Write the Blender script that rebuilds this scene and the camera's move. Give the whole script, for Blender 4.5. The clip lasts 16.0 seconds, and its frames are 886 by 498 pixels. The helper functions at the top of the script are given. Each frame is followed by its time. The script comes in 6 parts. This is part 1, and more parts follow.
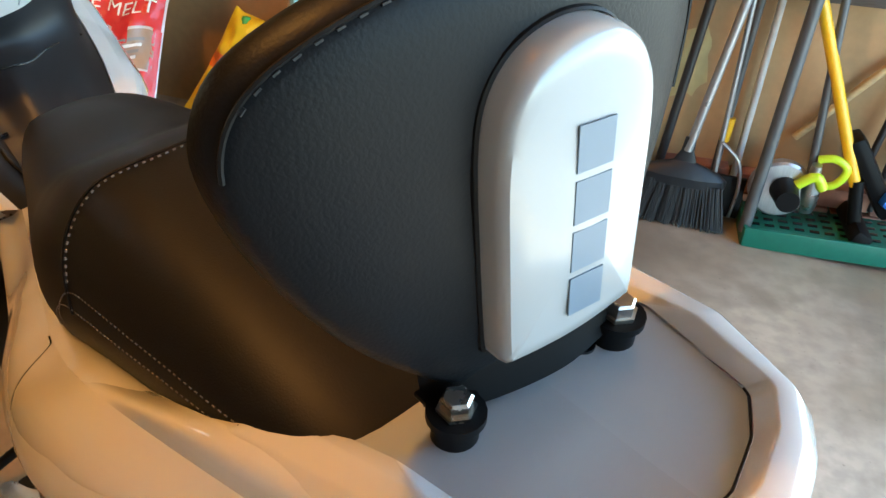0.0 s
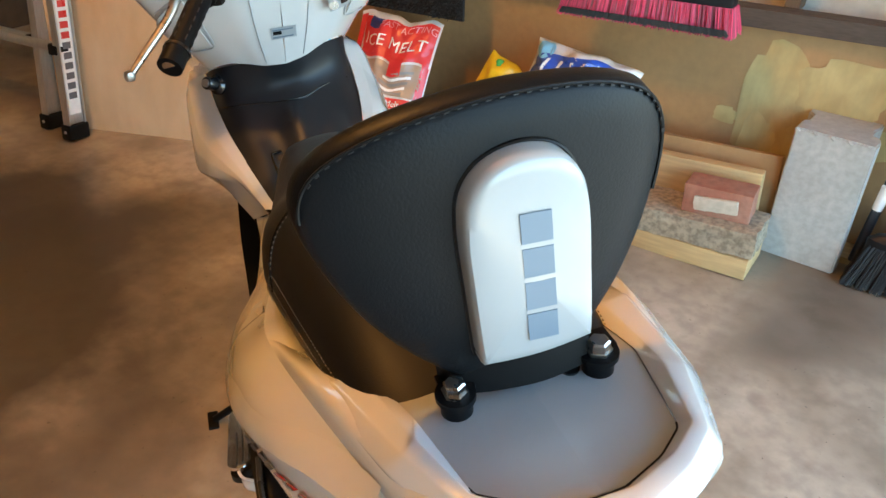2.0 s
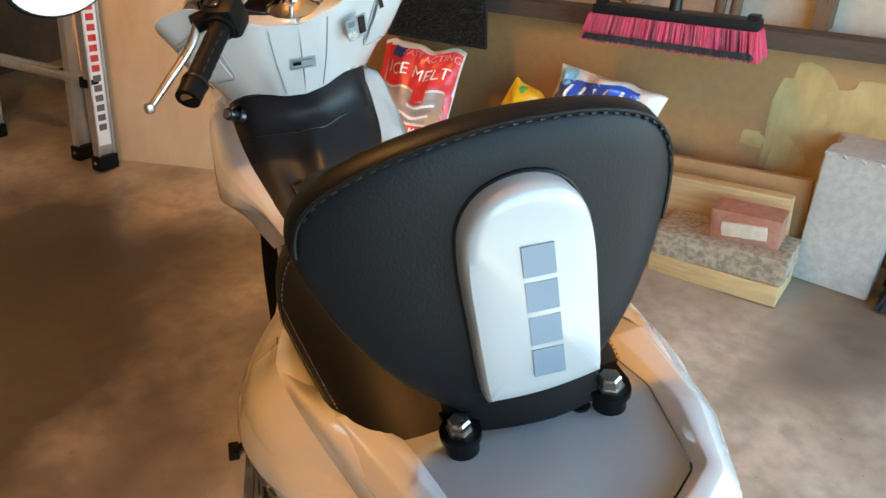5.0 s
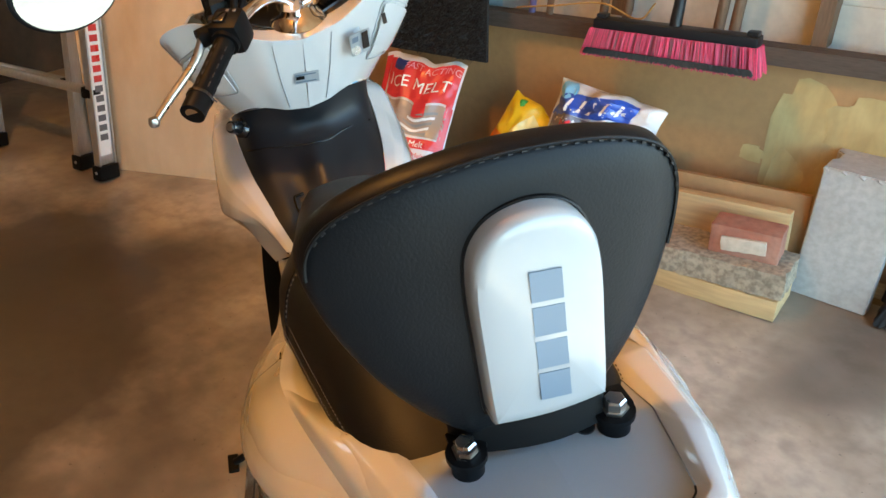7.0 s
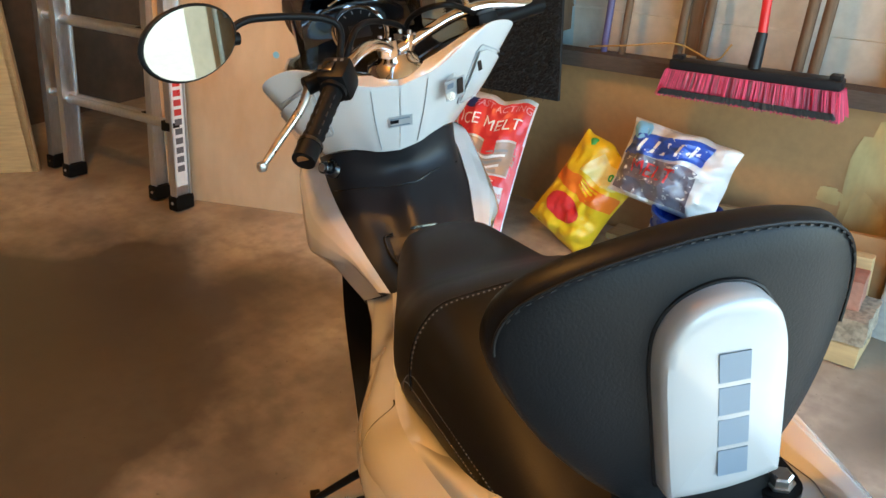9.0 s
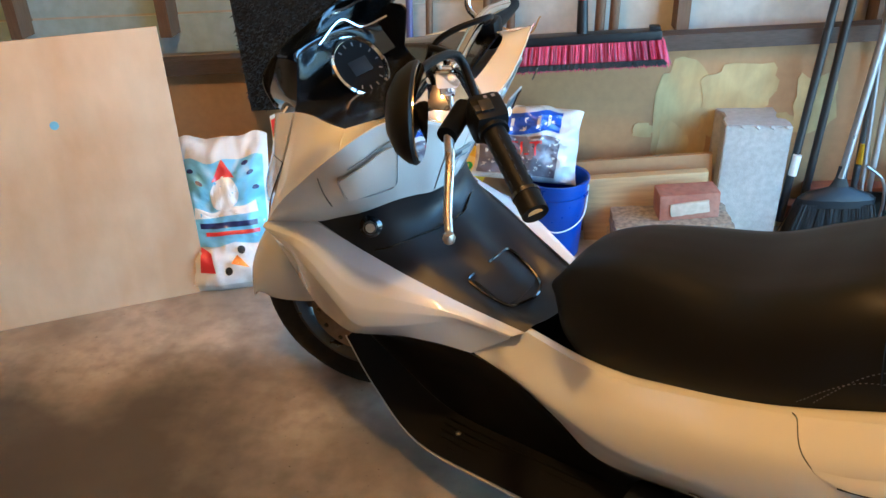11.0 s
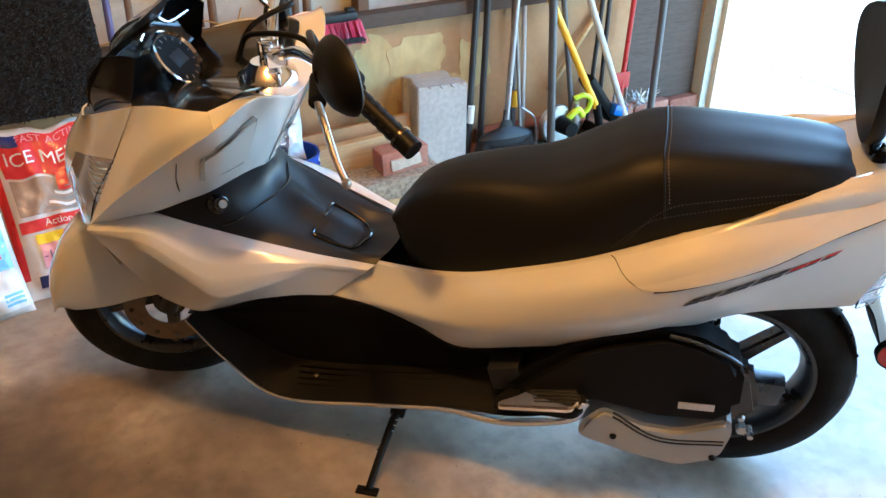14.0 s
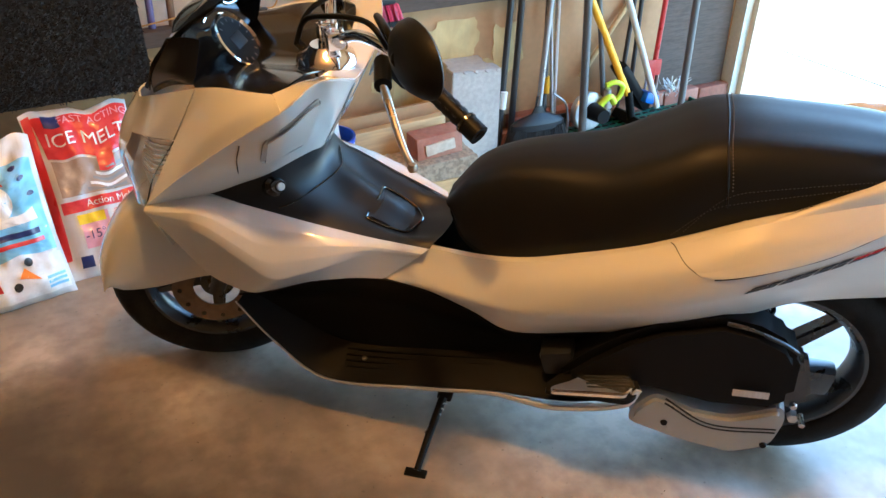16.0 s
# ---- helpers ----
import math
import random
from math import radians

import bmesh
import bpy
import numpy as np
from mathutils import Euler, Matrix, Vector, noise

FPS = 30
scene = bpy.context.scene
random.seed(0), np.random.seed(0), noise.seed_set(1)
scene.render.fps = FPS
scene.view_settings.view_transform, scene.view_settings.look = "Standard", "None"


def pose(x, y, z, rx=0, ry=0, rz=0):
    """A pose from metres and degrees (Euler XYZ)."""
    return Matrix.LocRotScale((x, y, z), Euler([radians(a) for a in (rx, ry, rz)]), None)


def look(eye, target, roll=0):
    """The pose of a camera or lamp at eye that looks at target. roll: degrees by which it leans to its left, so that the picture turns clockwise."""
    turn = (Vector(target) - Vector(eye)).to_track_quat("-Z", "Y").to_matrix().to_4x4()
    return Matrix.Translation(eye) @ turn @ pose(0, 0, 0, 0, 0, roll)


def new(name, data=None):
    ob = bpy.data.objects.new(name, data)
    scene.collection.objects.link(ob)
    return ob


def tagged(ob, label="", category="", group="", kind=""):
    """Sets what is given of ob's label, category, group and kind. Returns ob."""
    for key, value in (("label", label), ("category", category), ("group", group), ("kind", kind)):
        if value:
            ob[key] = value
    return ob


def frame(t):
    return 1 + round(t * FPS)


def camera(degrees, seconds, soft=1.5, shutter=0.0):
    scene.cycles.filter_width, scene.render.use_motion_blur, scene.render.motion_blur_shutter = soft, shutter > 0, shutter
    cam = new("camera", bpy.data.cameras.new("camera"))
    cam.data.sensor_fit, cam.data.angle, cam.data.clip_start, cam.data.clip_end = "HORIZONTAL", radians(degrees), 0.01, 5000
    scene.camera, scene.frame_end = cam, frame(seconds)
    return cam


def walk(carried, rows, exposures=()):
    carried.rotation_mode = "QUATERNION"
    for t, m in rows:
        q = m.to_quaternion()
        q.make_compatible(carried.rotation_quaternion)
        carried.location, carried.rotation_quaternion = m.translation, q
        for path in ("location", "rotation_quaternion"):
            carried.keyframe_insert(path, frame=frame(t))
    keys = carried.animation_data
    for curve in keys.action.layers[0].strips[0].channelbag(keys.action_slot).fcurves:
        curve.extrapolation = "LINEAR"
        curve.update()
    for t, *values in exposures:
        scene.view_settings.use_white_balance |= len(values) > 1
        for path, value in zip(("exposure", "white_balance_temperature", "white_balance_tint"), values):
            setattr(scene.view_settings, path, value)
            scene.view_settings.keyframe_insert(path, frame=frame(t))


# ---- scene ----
cam = camera(58.7, 16.0)
PATH = [
    (0, (0.256, -0.312, 1.088), (-0.97, 0.847, 0.015), 6.5),
    (0.5, (0.317, -0.36, 1.139), (-0.923, 0.739, 0.018), 6.0),
    (1, (0.357, -0.371, 1.176), (-0.921, 0.677, 0.05), 6.4),
    (1.5, (0.41, -0.323, 1.207), (-1.025, 0.51, 0.09), 4.0),
    (2, (0.455, -0.268, 1.204), (-1.129, 0.333, 0.141), 2.6),
    (2.5, (0.456, -0.251, 1.201), (-1.175, 0.278, 0.172), 1.4),
    (3, (0.451, -0.248, 1.205), (-1.193, 0.273, 0.192), 0.7),
    (3.5, (0.451, -0.242, 1.203), (-1.195, 0.282, 0.195), 0.6),
    (4, (0.45, -0.244, 1.201), (-1.195, 0.286, 0.193), 0.7),
    (6.5, (0.445, -0.247, 1.204), (-1.197, 0.303, 0.202), 1.3),
    (7, (0.445, -0.252, 1.212), (-1.205, 0.295, 0.224), 1.4),
    (7.5, (0.448, -0.26, 1.217), (-1.216, 0.273, 0.243), 1.6),
    (8, (0.442, -0.282, 1.225), (-1.24, 0.222, 0.267), 1.5),
    (8.5, (0.439, -0.306, 1.233), (-1.263, 0.162, 0.293), 1.1),
    (8.7, (0.44, -0.312, 1.24), (-1.27, 0.138, 0.306), 1.0),
    (10.8, (-0.148, -0.962, 1.26), (-1.49, 0.187, 0.323), -2.6),
    (11, (-0.189, -1.046, 1.269), (-1.356, 0.264, 0.309), -1.9),
    (11.5, (-0.239, -1.156, 1.301), (-1.186, 0.313, 0.329), -2.2),
    (12, (-0.265, -1.182, 1.292), (-1.083, 0.356, 0.31), -2.6),
    (12.5, (-0.323, -1.288, 1.301), (-0.823, 0.367, 0.295), -0.5),
    (13, (-0.335, -1.353, 1.304), (-0.734, 0.316, 0.277), 1.3),
    (13.5, (-0.329, -1.359, 1.308), (-0.768, 0.308, 0.294), 0.9),
    (14, (-0.436, -1.466, 1.31), (-0.768, 0.245, 0.329), 0.6),
    (14.5, (-0.51, -1.5, 1.321), (-0.739, 0.229, 0.341), 2.1),
    (15, (-0.5, -1.45, 1.273), (-0.762, 0.272, 0.29), 3.4),
    (15.5, (-0.497, -1.417, 1.283), (-0.851, 0.277, 0.28), 2.0),
    (16, (-0.531, -1.493, 1.309), (-0.874, 0.198, 0.298), 1.1),
]
walk(cam, [(t, look(eye, target, roll)) for t, eye, target, roll in PATH], [(0, 3.70, 6350, -6), (8.7, 3.70, 6350, -6), (10.8, 4.02, 4750, -12), (12.0, 4.02, 4750, -12), (13.0, 4.03, 5300, -7), (16, 4.03, 5250, -7)])

# ---- world, sun and light ----
world = bpy.data.worlds.new("sky")
scene.world = world
world.use_nodes = True
wn = world.node_tree
bgn = wn.nodes["Background"]
skyn = wn.nodes.new("ShaderNodeTexSky")
skyn.sky_type, skyn.sun_disc = "NISHITA", False
skyn.sun_elevation, skyn.sun_rotation = radians(58), radians(337)
wn.links.new(skyn.outputs[0], bgn.inputs[0])
bgn.inputs[1].default_value = 0.15
sun = new("sun", bpy.data.lights.new("sun", "SUN"))
sun.data.energy, sun.data.angle, sun.data.color = 5.0, radians(0.6), (1.0, 0.95, 0.88)
sun.matrix_world = look((3.5 - 2.5, 4 + 5.4, 9.6), (3.5, 4, 0))
# unseen warm lamp, assumed from the orange tint on the bodywork
bulb = new("assumed_bulb_light", bpy.data.lights.new("assumed_bulb_light", "POINT"))
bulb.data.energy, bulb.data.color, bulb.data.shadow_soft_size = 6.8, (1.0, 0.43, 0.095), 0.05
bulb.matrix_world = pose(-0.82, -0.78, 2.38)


# ---- materials ----
def mat(name, color, rough=0.5, metal=0.0, grain=0.0, grain_scale=60.0, stain=0.0, stain_scale=4.0, stain_color=None, bump=0.0, bump_scale=120.0,
        coat=0.0, random_tint=0.0, stretch=(1, 1, 1), spec=0.5):
    m = bpy.data.materials.new(name)
    m.use_nodes = True
    n, l = m.node_tree.nodes, m.node_tree.links
    b = n["Principled BSDF"]
    b.inputs["Roughness"].default_value, b.inputs["Metallic"].default_value = rough, metal
    b.inputs["Coat Weight"].default_value = coat
    b.inputs["Specular IOR Level"].default_value = spec
    b.inputs["Coat Roughness"].default_value = 0.06
    tc = n.new("ShaderNodeTexCoord")
    mp = n.new("ShaderNodeMapping")
    mp.inputs["Scale"].default_value = stretch
    l.new(tc.outputs["Object"], mp.inputs[0])
    base = n.new("ShaderNodeRGB")
    base.outputs[0].default_value = (*color, 1)
    out = base.outputs[0]

    def blend(fac, a, c2, kind="MIX"):
        x = n.new("ShaderNodeMix")
        x.data_type, x.blend_type = "RGBA", kind
        l.new(fac, x.inputs[0])
        l.new(a, x.inputs[6])
        x.inputs[7].default_value = (*c2, 1)
        return x.outputs[2]

    def noisy(scale, lo, hi, detail=6):
        t = n.new("ShaderNodeTexNoise")
        t.inputs["Scale"].default_value, t.inputs["Detail"].default_value = scale, detail
        l.new(mp.outputs[0], t.inputs["Vector"])
        r = n.new("ShaderNodeMapRange")
        r.inputs[1].default_value, r.inputs[2].default_value = 0.35, 0.65
        r.inputs[3].default_value, r.inputs[4].default_value = lo, hi
        l.new(t.outputs[0], r.inputs[0])
        return r.outputs[0]

    if stain:
        out = blend(noisy(stain_scale, 0, stain), out, stain_color or tuple(c * 0.5 for c in color))
    if grain:
        out = blend(noisy(grain_scale, 0, grain), out, tuple(c * 0.45 for c in color))
        l.new(noisy(grain_scale * 0.3, max(0.02, rough - 0.08), min(1, rough + 0.1)), b.inputs["Roughness"])
    if random_tint:
        oi = n.new("ShaderNodeObjectInfo")
        hs = n.new("ShaderNodeHueSaturation")
        r = n.new("ShaderNodeMapRange")
        r.inputs[3].default_value, r.inputs[4].default_value = 1 - random_tint, 1 + random_tint
        l.new(oi.outputs["Random"], r.inputs[0])
        l.new(r.outputs[0], hs.inputs["Value"])
        l.new(out, hs.inputs["Color"])
        out = hs.outputs[0]
    l.new(out, b.inputs["Base Color"])
    if bump:
        t = n.new("ShaderNodeTexNoise")
        t.inputs["Scale"].default_value, t.inputs["Detail"].default_value = bump_scale, 4
        l.new(mp.outputs[0], t.inputs["Vector"])
        bp = n.new("ShaderNodeBump")
        bp.inputs["Strength"].default_value, bp.inputs["Distance"].default_value = bump, 0.002
        l.new(t.outputs[0], bp.inputs["Height"])
        l.new(bp.outputs[0], b.inputs["Normal"])
    return m


def glass(name, color, rough=0.02):
    m = mat(name, color, rough)
    b = m.node_tree.nodes["Principled BSDF"]
    b.inputs["Transmission Weight"].default_value = 1.0
    b.inputs["IOR"].default_value = 1.45
    return m


WHITE = mat("pearl_white_paint", (0.60, 0.60, 0.59), 0.22, coat=1.0)
SILVER = mat("silver_grey_paint", (0.36, 0.38, 0.39), 0.36, 0.15, coat=0.4)
BLACK = mat("matt_black_plastic", (0.0048, 0.0048, 0.0052), 0.45, bump=0.05, bump_scale=1200, spec=0.11)
GREYBLACK = mat("charcoal_textured_plastic", (0.011, 0.012, 0.0145), 0.42, bump=0.06, bump_scale=1200, spec=0.30)
GLOSS = mat("gloss_black_plastic", (0.008, 0.008, 0.009), 0.14, coat=0.5)
VINYL = mat("black_seat_vinyl", (0.0075, 0.0073, 0.0072), 0.46, bump=0.12, bump_scale=700, spec=0.17)
VINYL_B = mat("charcoal_backrest_vinyl", (0.0065, 0.0072, 0.0085), 0.42, bump=0.14, bump_scale=500, spec=0.13)
THREAD = mat("grey_thread", (0.16, 0.15, 0.145), 0.8)
SEAM = mat("dim_grey_thread", (0.085, 0.08, 0.075), 0.8)
THREAD_D = mat("dark_thread", (0.007, 0.007, 0.008), 0.7)
CHROME = mat("chrome", (0.78, 0.78, 0.80), 0.08, 1.0)
STEEL = mat("zinc_steel", (0.55, 0.54, 0.52), 0.3, 1.0, grain=0.3, grain_scale=90)
ALLOY = mat("dark_alloy", (0.09, 0.095, 0.10), 0.32, 0.85, grain=0.2)
DISC = mat("browned_disc_steel", (0.20, 0.165, 0.14), 0.38, 0.9, grain=0.35, grain_scale=60)
ALUMINIUM = mat("brushed_aluminium", (0.62, 0.63, 0.64), 0.36, 0.9, grain=0.25, grain_scale=40, stretch=(6, 6, 0.6))
RUBBER = mat("tyre_rubber", (0.012, 0.012, 0.0125), 0.7, grain=0.4, grain_scale=80, bump=0.3, bump_scale=200, spec=0.2)
BADGE = mat("white_badge_plastic", (0.31, 0.315, 0.32), 0.22, coat=0.4)
BADGE_INK = mat("slate_grey_print", (0.13, 0.17, 0.22), 0.4)
RED = mat("red_lens", (0.45, 0.012, 0.015), 0.15, coat=0.6)
SMOKE = glass("smoked_screen", (0.10, 0.10, 0.11), 0.05)
CLEAR = glass("clear_lens", (0.95, 0.96, 0.97), 0.02)
LAMP_BOWL = mat("bright_lamp_reflector", (0.85, 0.86, 0.87), 0.3, 0.1)
MIRROR = mat("mirror_glass", (0.36, 0.35, 0.31), 0.02, 1.0)


# ---- mesh helpers ----
def spline(pts, n, closed=False):
    """n points along a smooth curve through pts."""
    p = [Vector(q) for q in pts]
    k = len(p)
    out = []
    spans = k if closed else k - 1
    for i in range(n):
        u = i / (n if closed else n - 1) * spans
        a = min(int(u), spans - 1)
        f = u - a
        g = (lambda j: p[j % k]) if closed else (lambda j: p[max(0, min(k - 1, j))])
        p0, p1, p2, p3 = g(a - 1), g(a), g(a + 1), g(a + 2)
        if not closed and a == 0:
            p0 = 2 * p1 - p2
        if not closed and a == k - 2:
            p3 = 2 * p2 - p1
        out.append(0.5 * ((2 * p1) + (p2 - p0) * f + (2 * p0 - 5 * p1 + 4 * p2 - p3) * f * f + (3 * p1 - p0 - 3 * p2 + p3) * f ** 3))
    return out


def grid_bm(rows, closed_u=False, closed_v=False, cap=False):
    """Quads over a grid of points, rows of equal length."""
    bm = bmesh.new()
    v = [[bm.verts.new(p) for p in r] for r in rows]
    R, C = len(v), len(v[0])
    for i in range(R if closed_v else R - 1):
        for j in range(C if closed_u else C - 1):
            bm.faces.new((v[i][j], v[i][(j + 1) % C], v[(i + 1) % R][(j + 1) % C], v[(i + 1) % R][j]))
    if cap and closed_u:
        bm.faces.new(v[0])
        bm.faces.new(list(reversed(v[-1])))
    bmesh.ops.recalc_face_normals(bm, faces=bm.faces)
    return bm


def patch(rows, nu=20, nv=12, thick=0.004):
    """A smooth curved panel of some thickness through a few rows of points."""
    a = [spline(r, nu) for r in rows]
    cols = [spline([r[j] for r in a], nv) for j in range(nu)]
    bm = grid_bm([[cols[j][i] for j in range(nu)] for i in range(nv)])
    if thick:
        bmesh.ops.solidify(bm, geom=bm.faces[:], thickness=thick)
    return bm


def rounded(pts, r=0.01, n=5):
    """A line of straight runs whose corners are rounded off."""
    p = [Vector(q) for q in pts]
    out = [p[0]]
    for a, v, d in zip(p, p[1:], p[2:]):
        e, f = v + (a - v).normalized() * min(r, (a - v).length * 0.45), v + (d - v).normalized() * min(r, (d - v).length * 0.45)
        out += [e * (1 - t) ** 2 + v * 2 * t * (1 - t) + f * t * t for t in (k / (n - 1) for k in range(n))]
    return out + [p[-1]]


def creased(rows, soft=0.12):
    """A sheet ruled from line to line, with narrow bevels along the inner lines."""
    out = [rows[0]]
    for a, v, d in zip(rows, rows[1:], rows[2:]):
        out.append([y.lerp(x, soft) for x, y in zip(a, v)])
        out.append([(y.lerp(x, soft) + y.lerp(z, soft)) * 0.3 + y * 0.4 for x, y, z in zip(a, v, d)])
        out.append([y.lerp(z, soft) for y, z in zip(v, d)])
    return grid_bm(out + [rows[-1]])


def flip(bm):
    """The mirror image across the centre plane."""
    b = bm.copy()
    for v in b.verts:
        v.co.y = -v.co.y
    bmesh.ops.reverse_faces(b, faces=b.faces)
    return b


def box(sx, sy, sz, at=(0, 0, 0), bevel=0.0, rot=None):
    bm = bmesh.new()
    bmesh.ops.create_cube(bm, size=1)
    bmesh.ops.scale(bm, vec=(sx, sy, sz), verts=bm.verts)
    if bevel:
        bmesh.ops.bevel(bm, geom=bm.edges[:], offset=bevel, segments=2, affect="EDGES", profile=0.6)
    if rot:
        bmesh.ops.transform(bm, matrix=pose(0, 0, 0, *rot), verts=bm.verts)
    bmesh.ops.translate(bm, vec=at, verts=bm.verts)
    return bm


def tube(pts, r, n=12, steps=0, cap=True):
    """A round bar along a smooth line; r one radius or a pair."""
    line = spline(pts, steps or max(2, 8 * (len(pts) - 1) + 1)) if len(pts) > 2 or steps else [Vector(p) for p in pts]
    rows = []
    side = None
    for i, p in enumerate(line):
        d = (line[min(i + 1, len(line) - 1)] - line[max(i - 1, 0)]).normalized()
        if side is None:
            side = d.orthogonal().normalized()
        side = (side - d * side.dot(d)).normalized()
        up = d.cross(side)
        f = i / (len(line) - 1)
        rad = r if not isinstance(r, (tuple, list)) else r[0] + (r[1] - r[0]) * f
        rows.append([p + rad * (side * math.cos(2 * math.pi * k / n) + up * math.sin(2 * math.pi * k / n)) for k in range(n)])
    return grid_bm(rows, closed_u=True, cap=cap)


def lathe(profile, n=40, axis="Y", at=(0, 0, 0), closed=False):
    """A turned form: profile of (radius, along the axis)."""
    rows = []
    for r, h in profile:
        ring = []
        for k in range(n):
            a = 2 * math.pi * k / n
            c, s = r * math.cos(a), r * math.sin(a)
            ring.append(Vector((c, h, s) if axis == "Y" else (c, s, h) if axis == "Z" else (h, c, s)) + Vector(at))
        rows.append(ring)
    return grid_bm(rows, closed_u=True, closed_v=closed, cap=not closed)


def plate(outline, depth, along, bevel=0.0):
    """A flat shape of some depth: its outline in 3D, pushed along a vector."""
    bm = bmesh.new()
    f = bm.faces.new([bm.verts.new(p) for p in outline])
    got = bmesh.ops.extrude_face_region(bm, geom=[f])
    vs = [g for g in got["geom"] if isinstance(g, bmesh.types.BMVert)]
    bmesh.ops.translate(bm, vec=Vector(along) * depth, verts=vs)
    bmesh.ops.recalc_face_normals(bm, faces=bm.faces)
    if bevel:
        bmesh.ops.bevel(bm, geom=[e for e in bm.edges if len(e.link_faces) == 2 and e.calc_face_angle(0) > 0.5], offset=bevel, segments=2, affect="EDGES")
    return bm


def join(*bms):
    out = bmesh.new()
    for b in bms:
        me = bpy.data.meshes.new("t")
        b.to_mesh(me)
        out.from_mesh(me)
        bpy.data.meshes.remove(me)
    return out


def moved(bm, m):
    b = bm.copy()
    bmesh.ops.transform(b, matrix=m, verts=b.verts)
    return b


def mesh_of(name, bm, material, smooth=40):
    me = bpy.data.meshes.new(name)
    bm.normal_update()
    for f in bm.faces:
        f.smooth = smooth > 0
    for e in bm.edges:
        if len(e.link_faces) == 2 and e.calc_face_angle(0) > radians(smooth):
            e.smooth = False
    bm.to_mesh(me)
    me.materials.append(material)
    return me


def part(name, bm, material, parent, label="", smooth=40):
    ob = new(name, mesh_of(name, bm, material, smooth))
    ob.parent = parent
    if label:
        ob["label"] = label
    return ob


def thing(name, label, category, m=None, group="", kind=""):
    ob = new(name)
    ob.empty_display_size = 0.05
    if m is not None:
        ob.matrix_world = m
    return tagged(ob, label, category, group, kind)


def single(name, bm, material, label, category, m=None, group="", kind="", smooth=40):
    ob = new(name, mesh_of(name, bm, material, smooth))
    if m is not None:
        ob.matrix_world = m
    return tagged(ob, label, category, group, kind)


# ---- the garage: a frame along the side wall ----
# s runs along the side wall towards the door, o is the distance from it into the room
WALL_N = Vector((0.6, -0.8, 0))
WALL_D = Vector((0.8, 0.6, 0))
WALL_O = -1.87


def wall_m(s, o, z=0.0, turn=0.0):
    """A pose by the side wall: x along it, y out of the room into the wall."""
    p = WALL_D * s + WALL_N * (WALL_O + o)
    return Matrix.Translation((p.x, p.y, z)) @ pose(0, 0, 0, 0, 0, math.degrees(math.atan2(0.6, 0.8)) + turn)


CONCRETE = mat("stained_shaded_concrete", (0.53, 0.455, 0.355), 0.36, stain=0.9, stain_scale=1.5, stain_color=(0.20, 0.143, 0.088), bump=0.03, bump_scale=120, spec=0.55)
cn, cl = CONCRETE.node_tree.nodes, CONCRETE.node_tree.links
cb_in = cn["Principled BSDF"].inputs["Base Color"]
oil = cn.new("ShaderNodeTexNoise")
oil.inputs["Scale"].default_value, oil.inputs["Detail"].default_value, oil.inputs["Distortion"].default_value = 1.3, 3, 0.4
oil_range = cn.new("ShaderNodeMapRange")
for slot, val in ((1, 0.53), (2, 0.68), (3, 0.0), (4, 0.65)):
    oil_range.inputs[slot].default_value = val
oil_mix = cn.new("ShaderNodeMix")
oil_mix.data_type = "RGBA"
oil_mix.inputs[7].default_value = (0.055, 0.042, 0.03, 1)
cl.new(cn["Mapping"].outputs[0], oil.inputs["Vector"])
cl.new(oil.outputs[0], oil_range.inputs[0])
cl.new(oil_range.outputs[0], oil_mix.inputs[0])
cl.new(cb_in.links[0].from_socket, oil_mix.inputs[6])
floor_colour = oil_mix.outputs[2]
for fs, detail, f0, f1, amount, dark in ((22.0, 10, 0.42, 0.66, 0.42, (0.20, 0.165, 0.125)), (75.0, 2, 0.70, 0.76, 0.55, (0.07, 0.055, 0.04)), (7.0, 6, 0.50, 0.68, 0.50, (0.16, 0.125, 0.09))):
    fleck, fleck_range, fleck_mix = cn.new("ShaderNodeTexNoise"), cn.new("ShaderNodeMapRange"), cn.new("ShaderNodeMix")
    fleck.inputs["Scale"].default_value, fleck.inputs["Detail"].default_value = fs, detail
    for slot, val in ((1, f0), (2, f1), (3, 0.0), (4, amount)):
        fleck_range.inputs[slot].default_value = val
    fleck_mix.data_type = "RGBA"
    fleck_mix.inputs[7].default_value = (*dark, 1)
    cl.new(cn["Mapping"].outputs[0], fleck.inputs["Vector"])
    cl.new(fleck.outputs[0], fleck_range.inputs[0])
    cl.new(fleck_range.outputs[0], fleck_mix.inputs[0])
    cl.new(floor_colour, fleck_mix.inputs[6])
    floor_colour = fleck_mix.outputs[2]
# a broad shadow painted into the floor's colour, left of the scooter
shade_map, shade_grad, shade_noise, shade_add, shade_range, shade_mix = cn.new("ShaderNodeMapping"), cn.new("ShaderNodeTexGradient"), cn.new("ShaderNodeTexNoise"), cn.new("ShaderNodeMath"), cn.new("ShaderNodeMapRange"), cn.new("ShaderNodeMix")
shade_map.inputs["Location"].default_value, shade_map.inputs["Scale"].default_value = (1.556, 1.539, 0), (0.85, 0.85, 0.0)
shade_grad.gradient_type = "SPHERICAL"
shade_noise.inputs["Scale"].default_value, shade_noise.inputs["Detail"].default_value = 2.6, 7
shade_add.operation = "MULTIPLY_ADD"
shade_add.inputs[1].default_value = 0.75
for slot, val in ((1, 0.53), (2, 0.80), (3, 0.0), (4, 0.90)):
    shade_range.inputs[slot].default_value = val
shade_mix.data_type = "RGBA"
shade_mix.inputs[7].default_value = (0.040, 0.030, 0.017, 1)
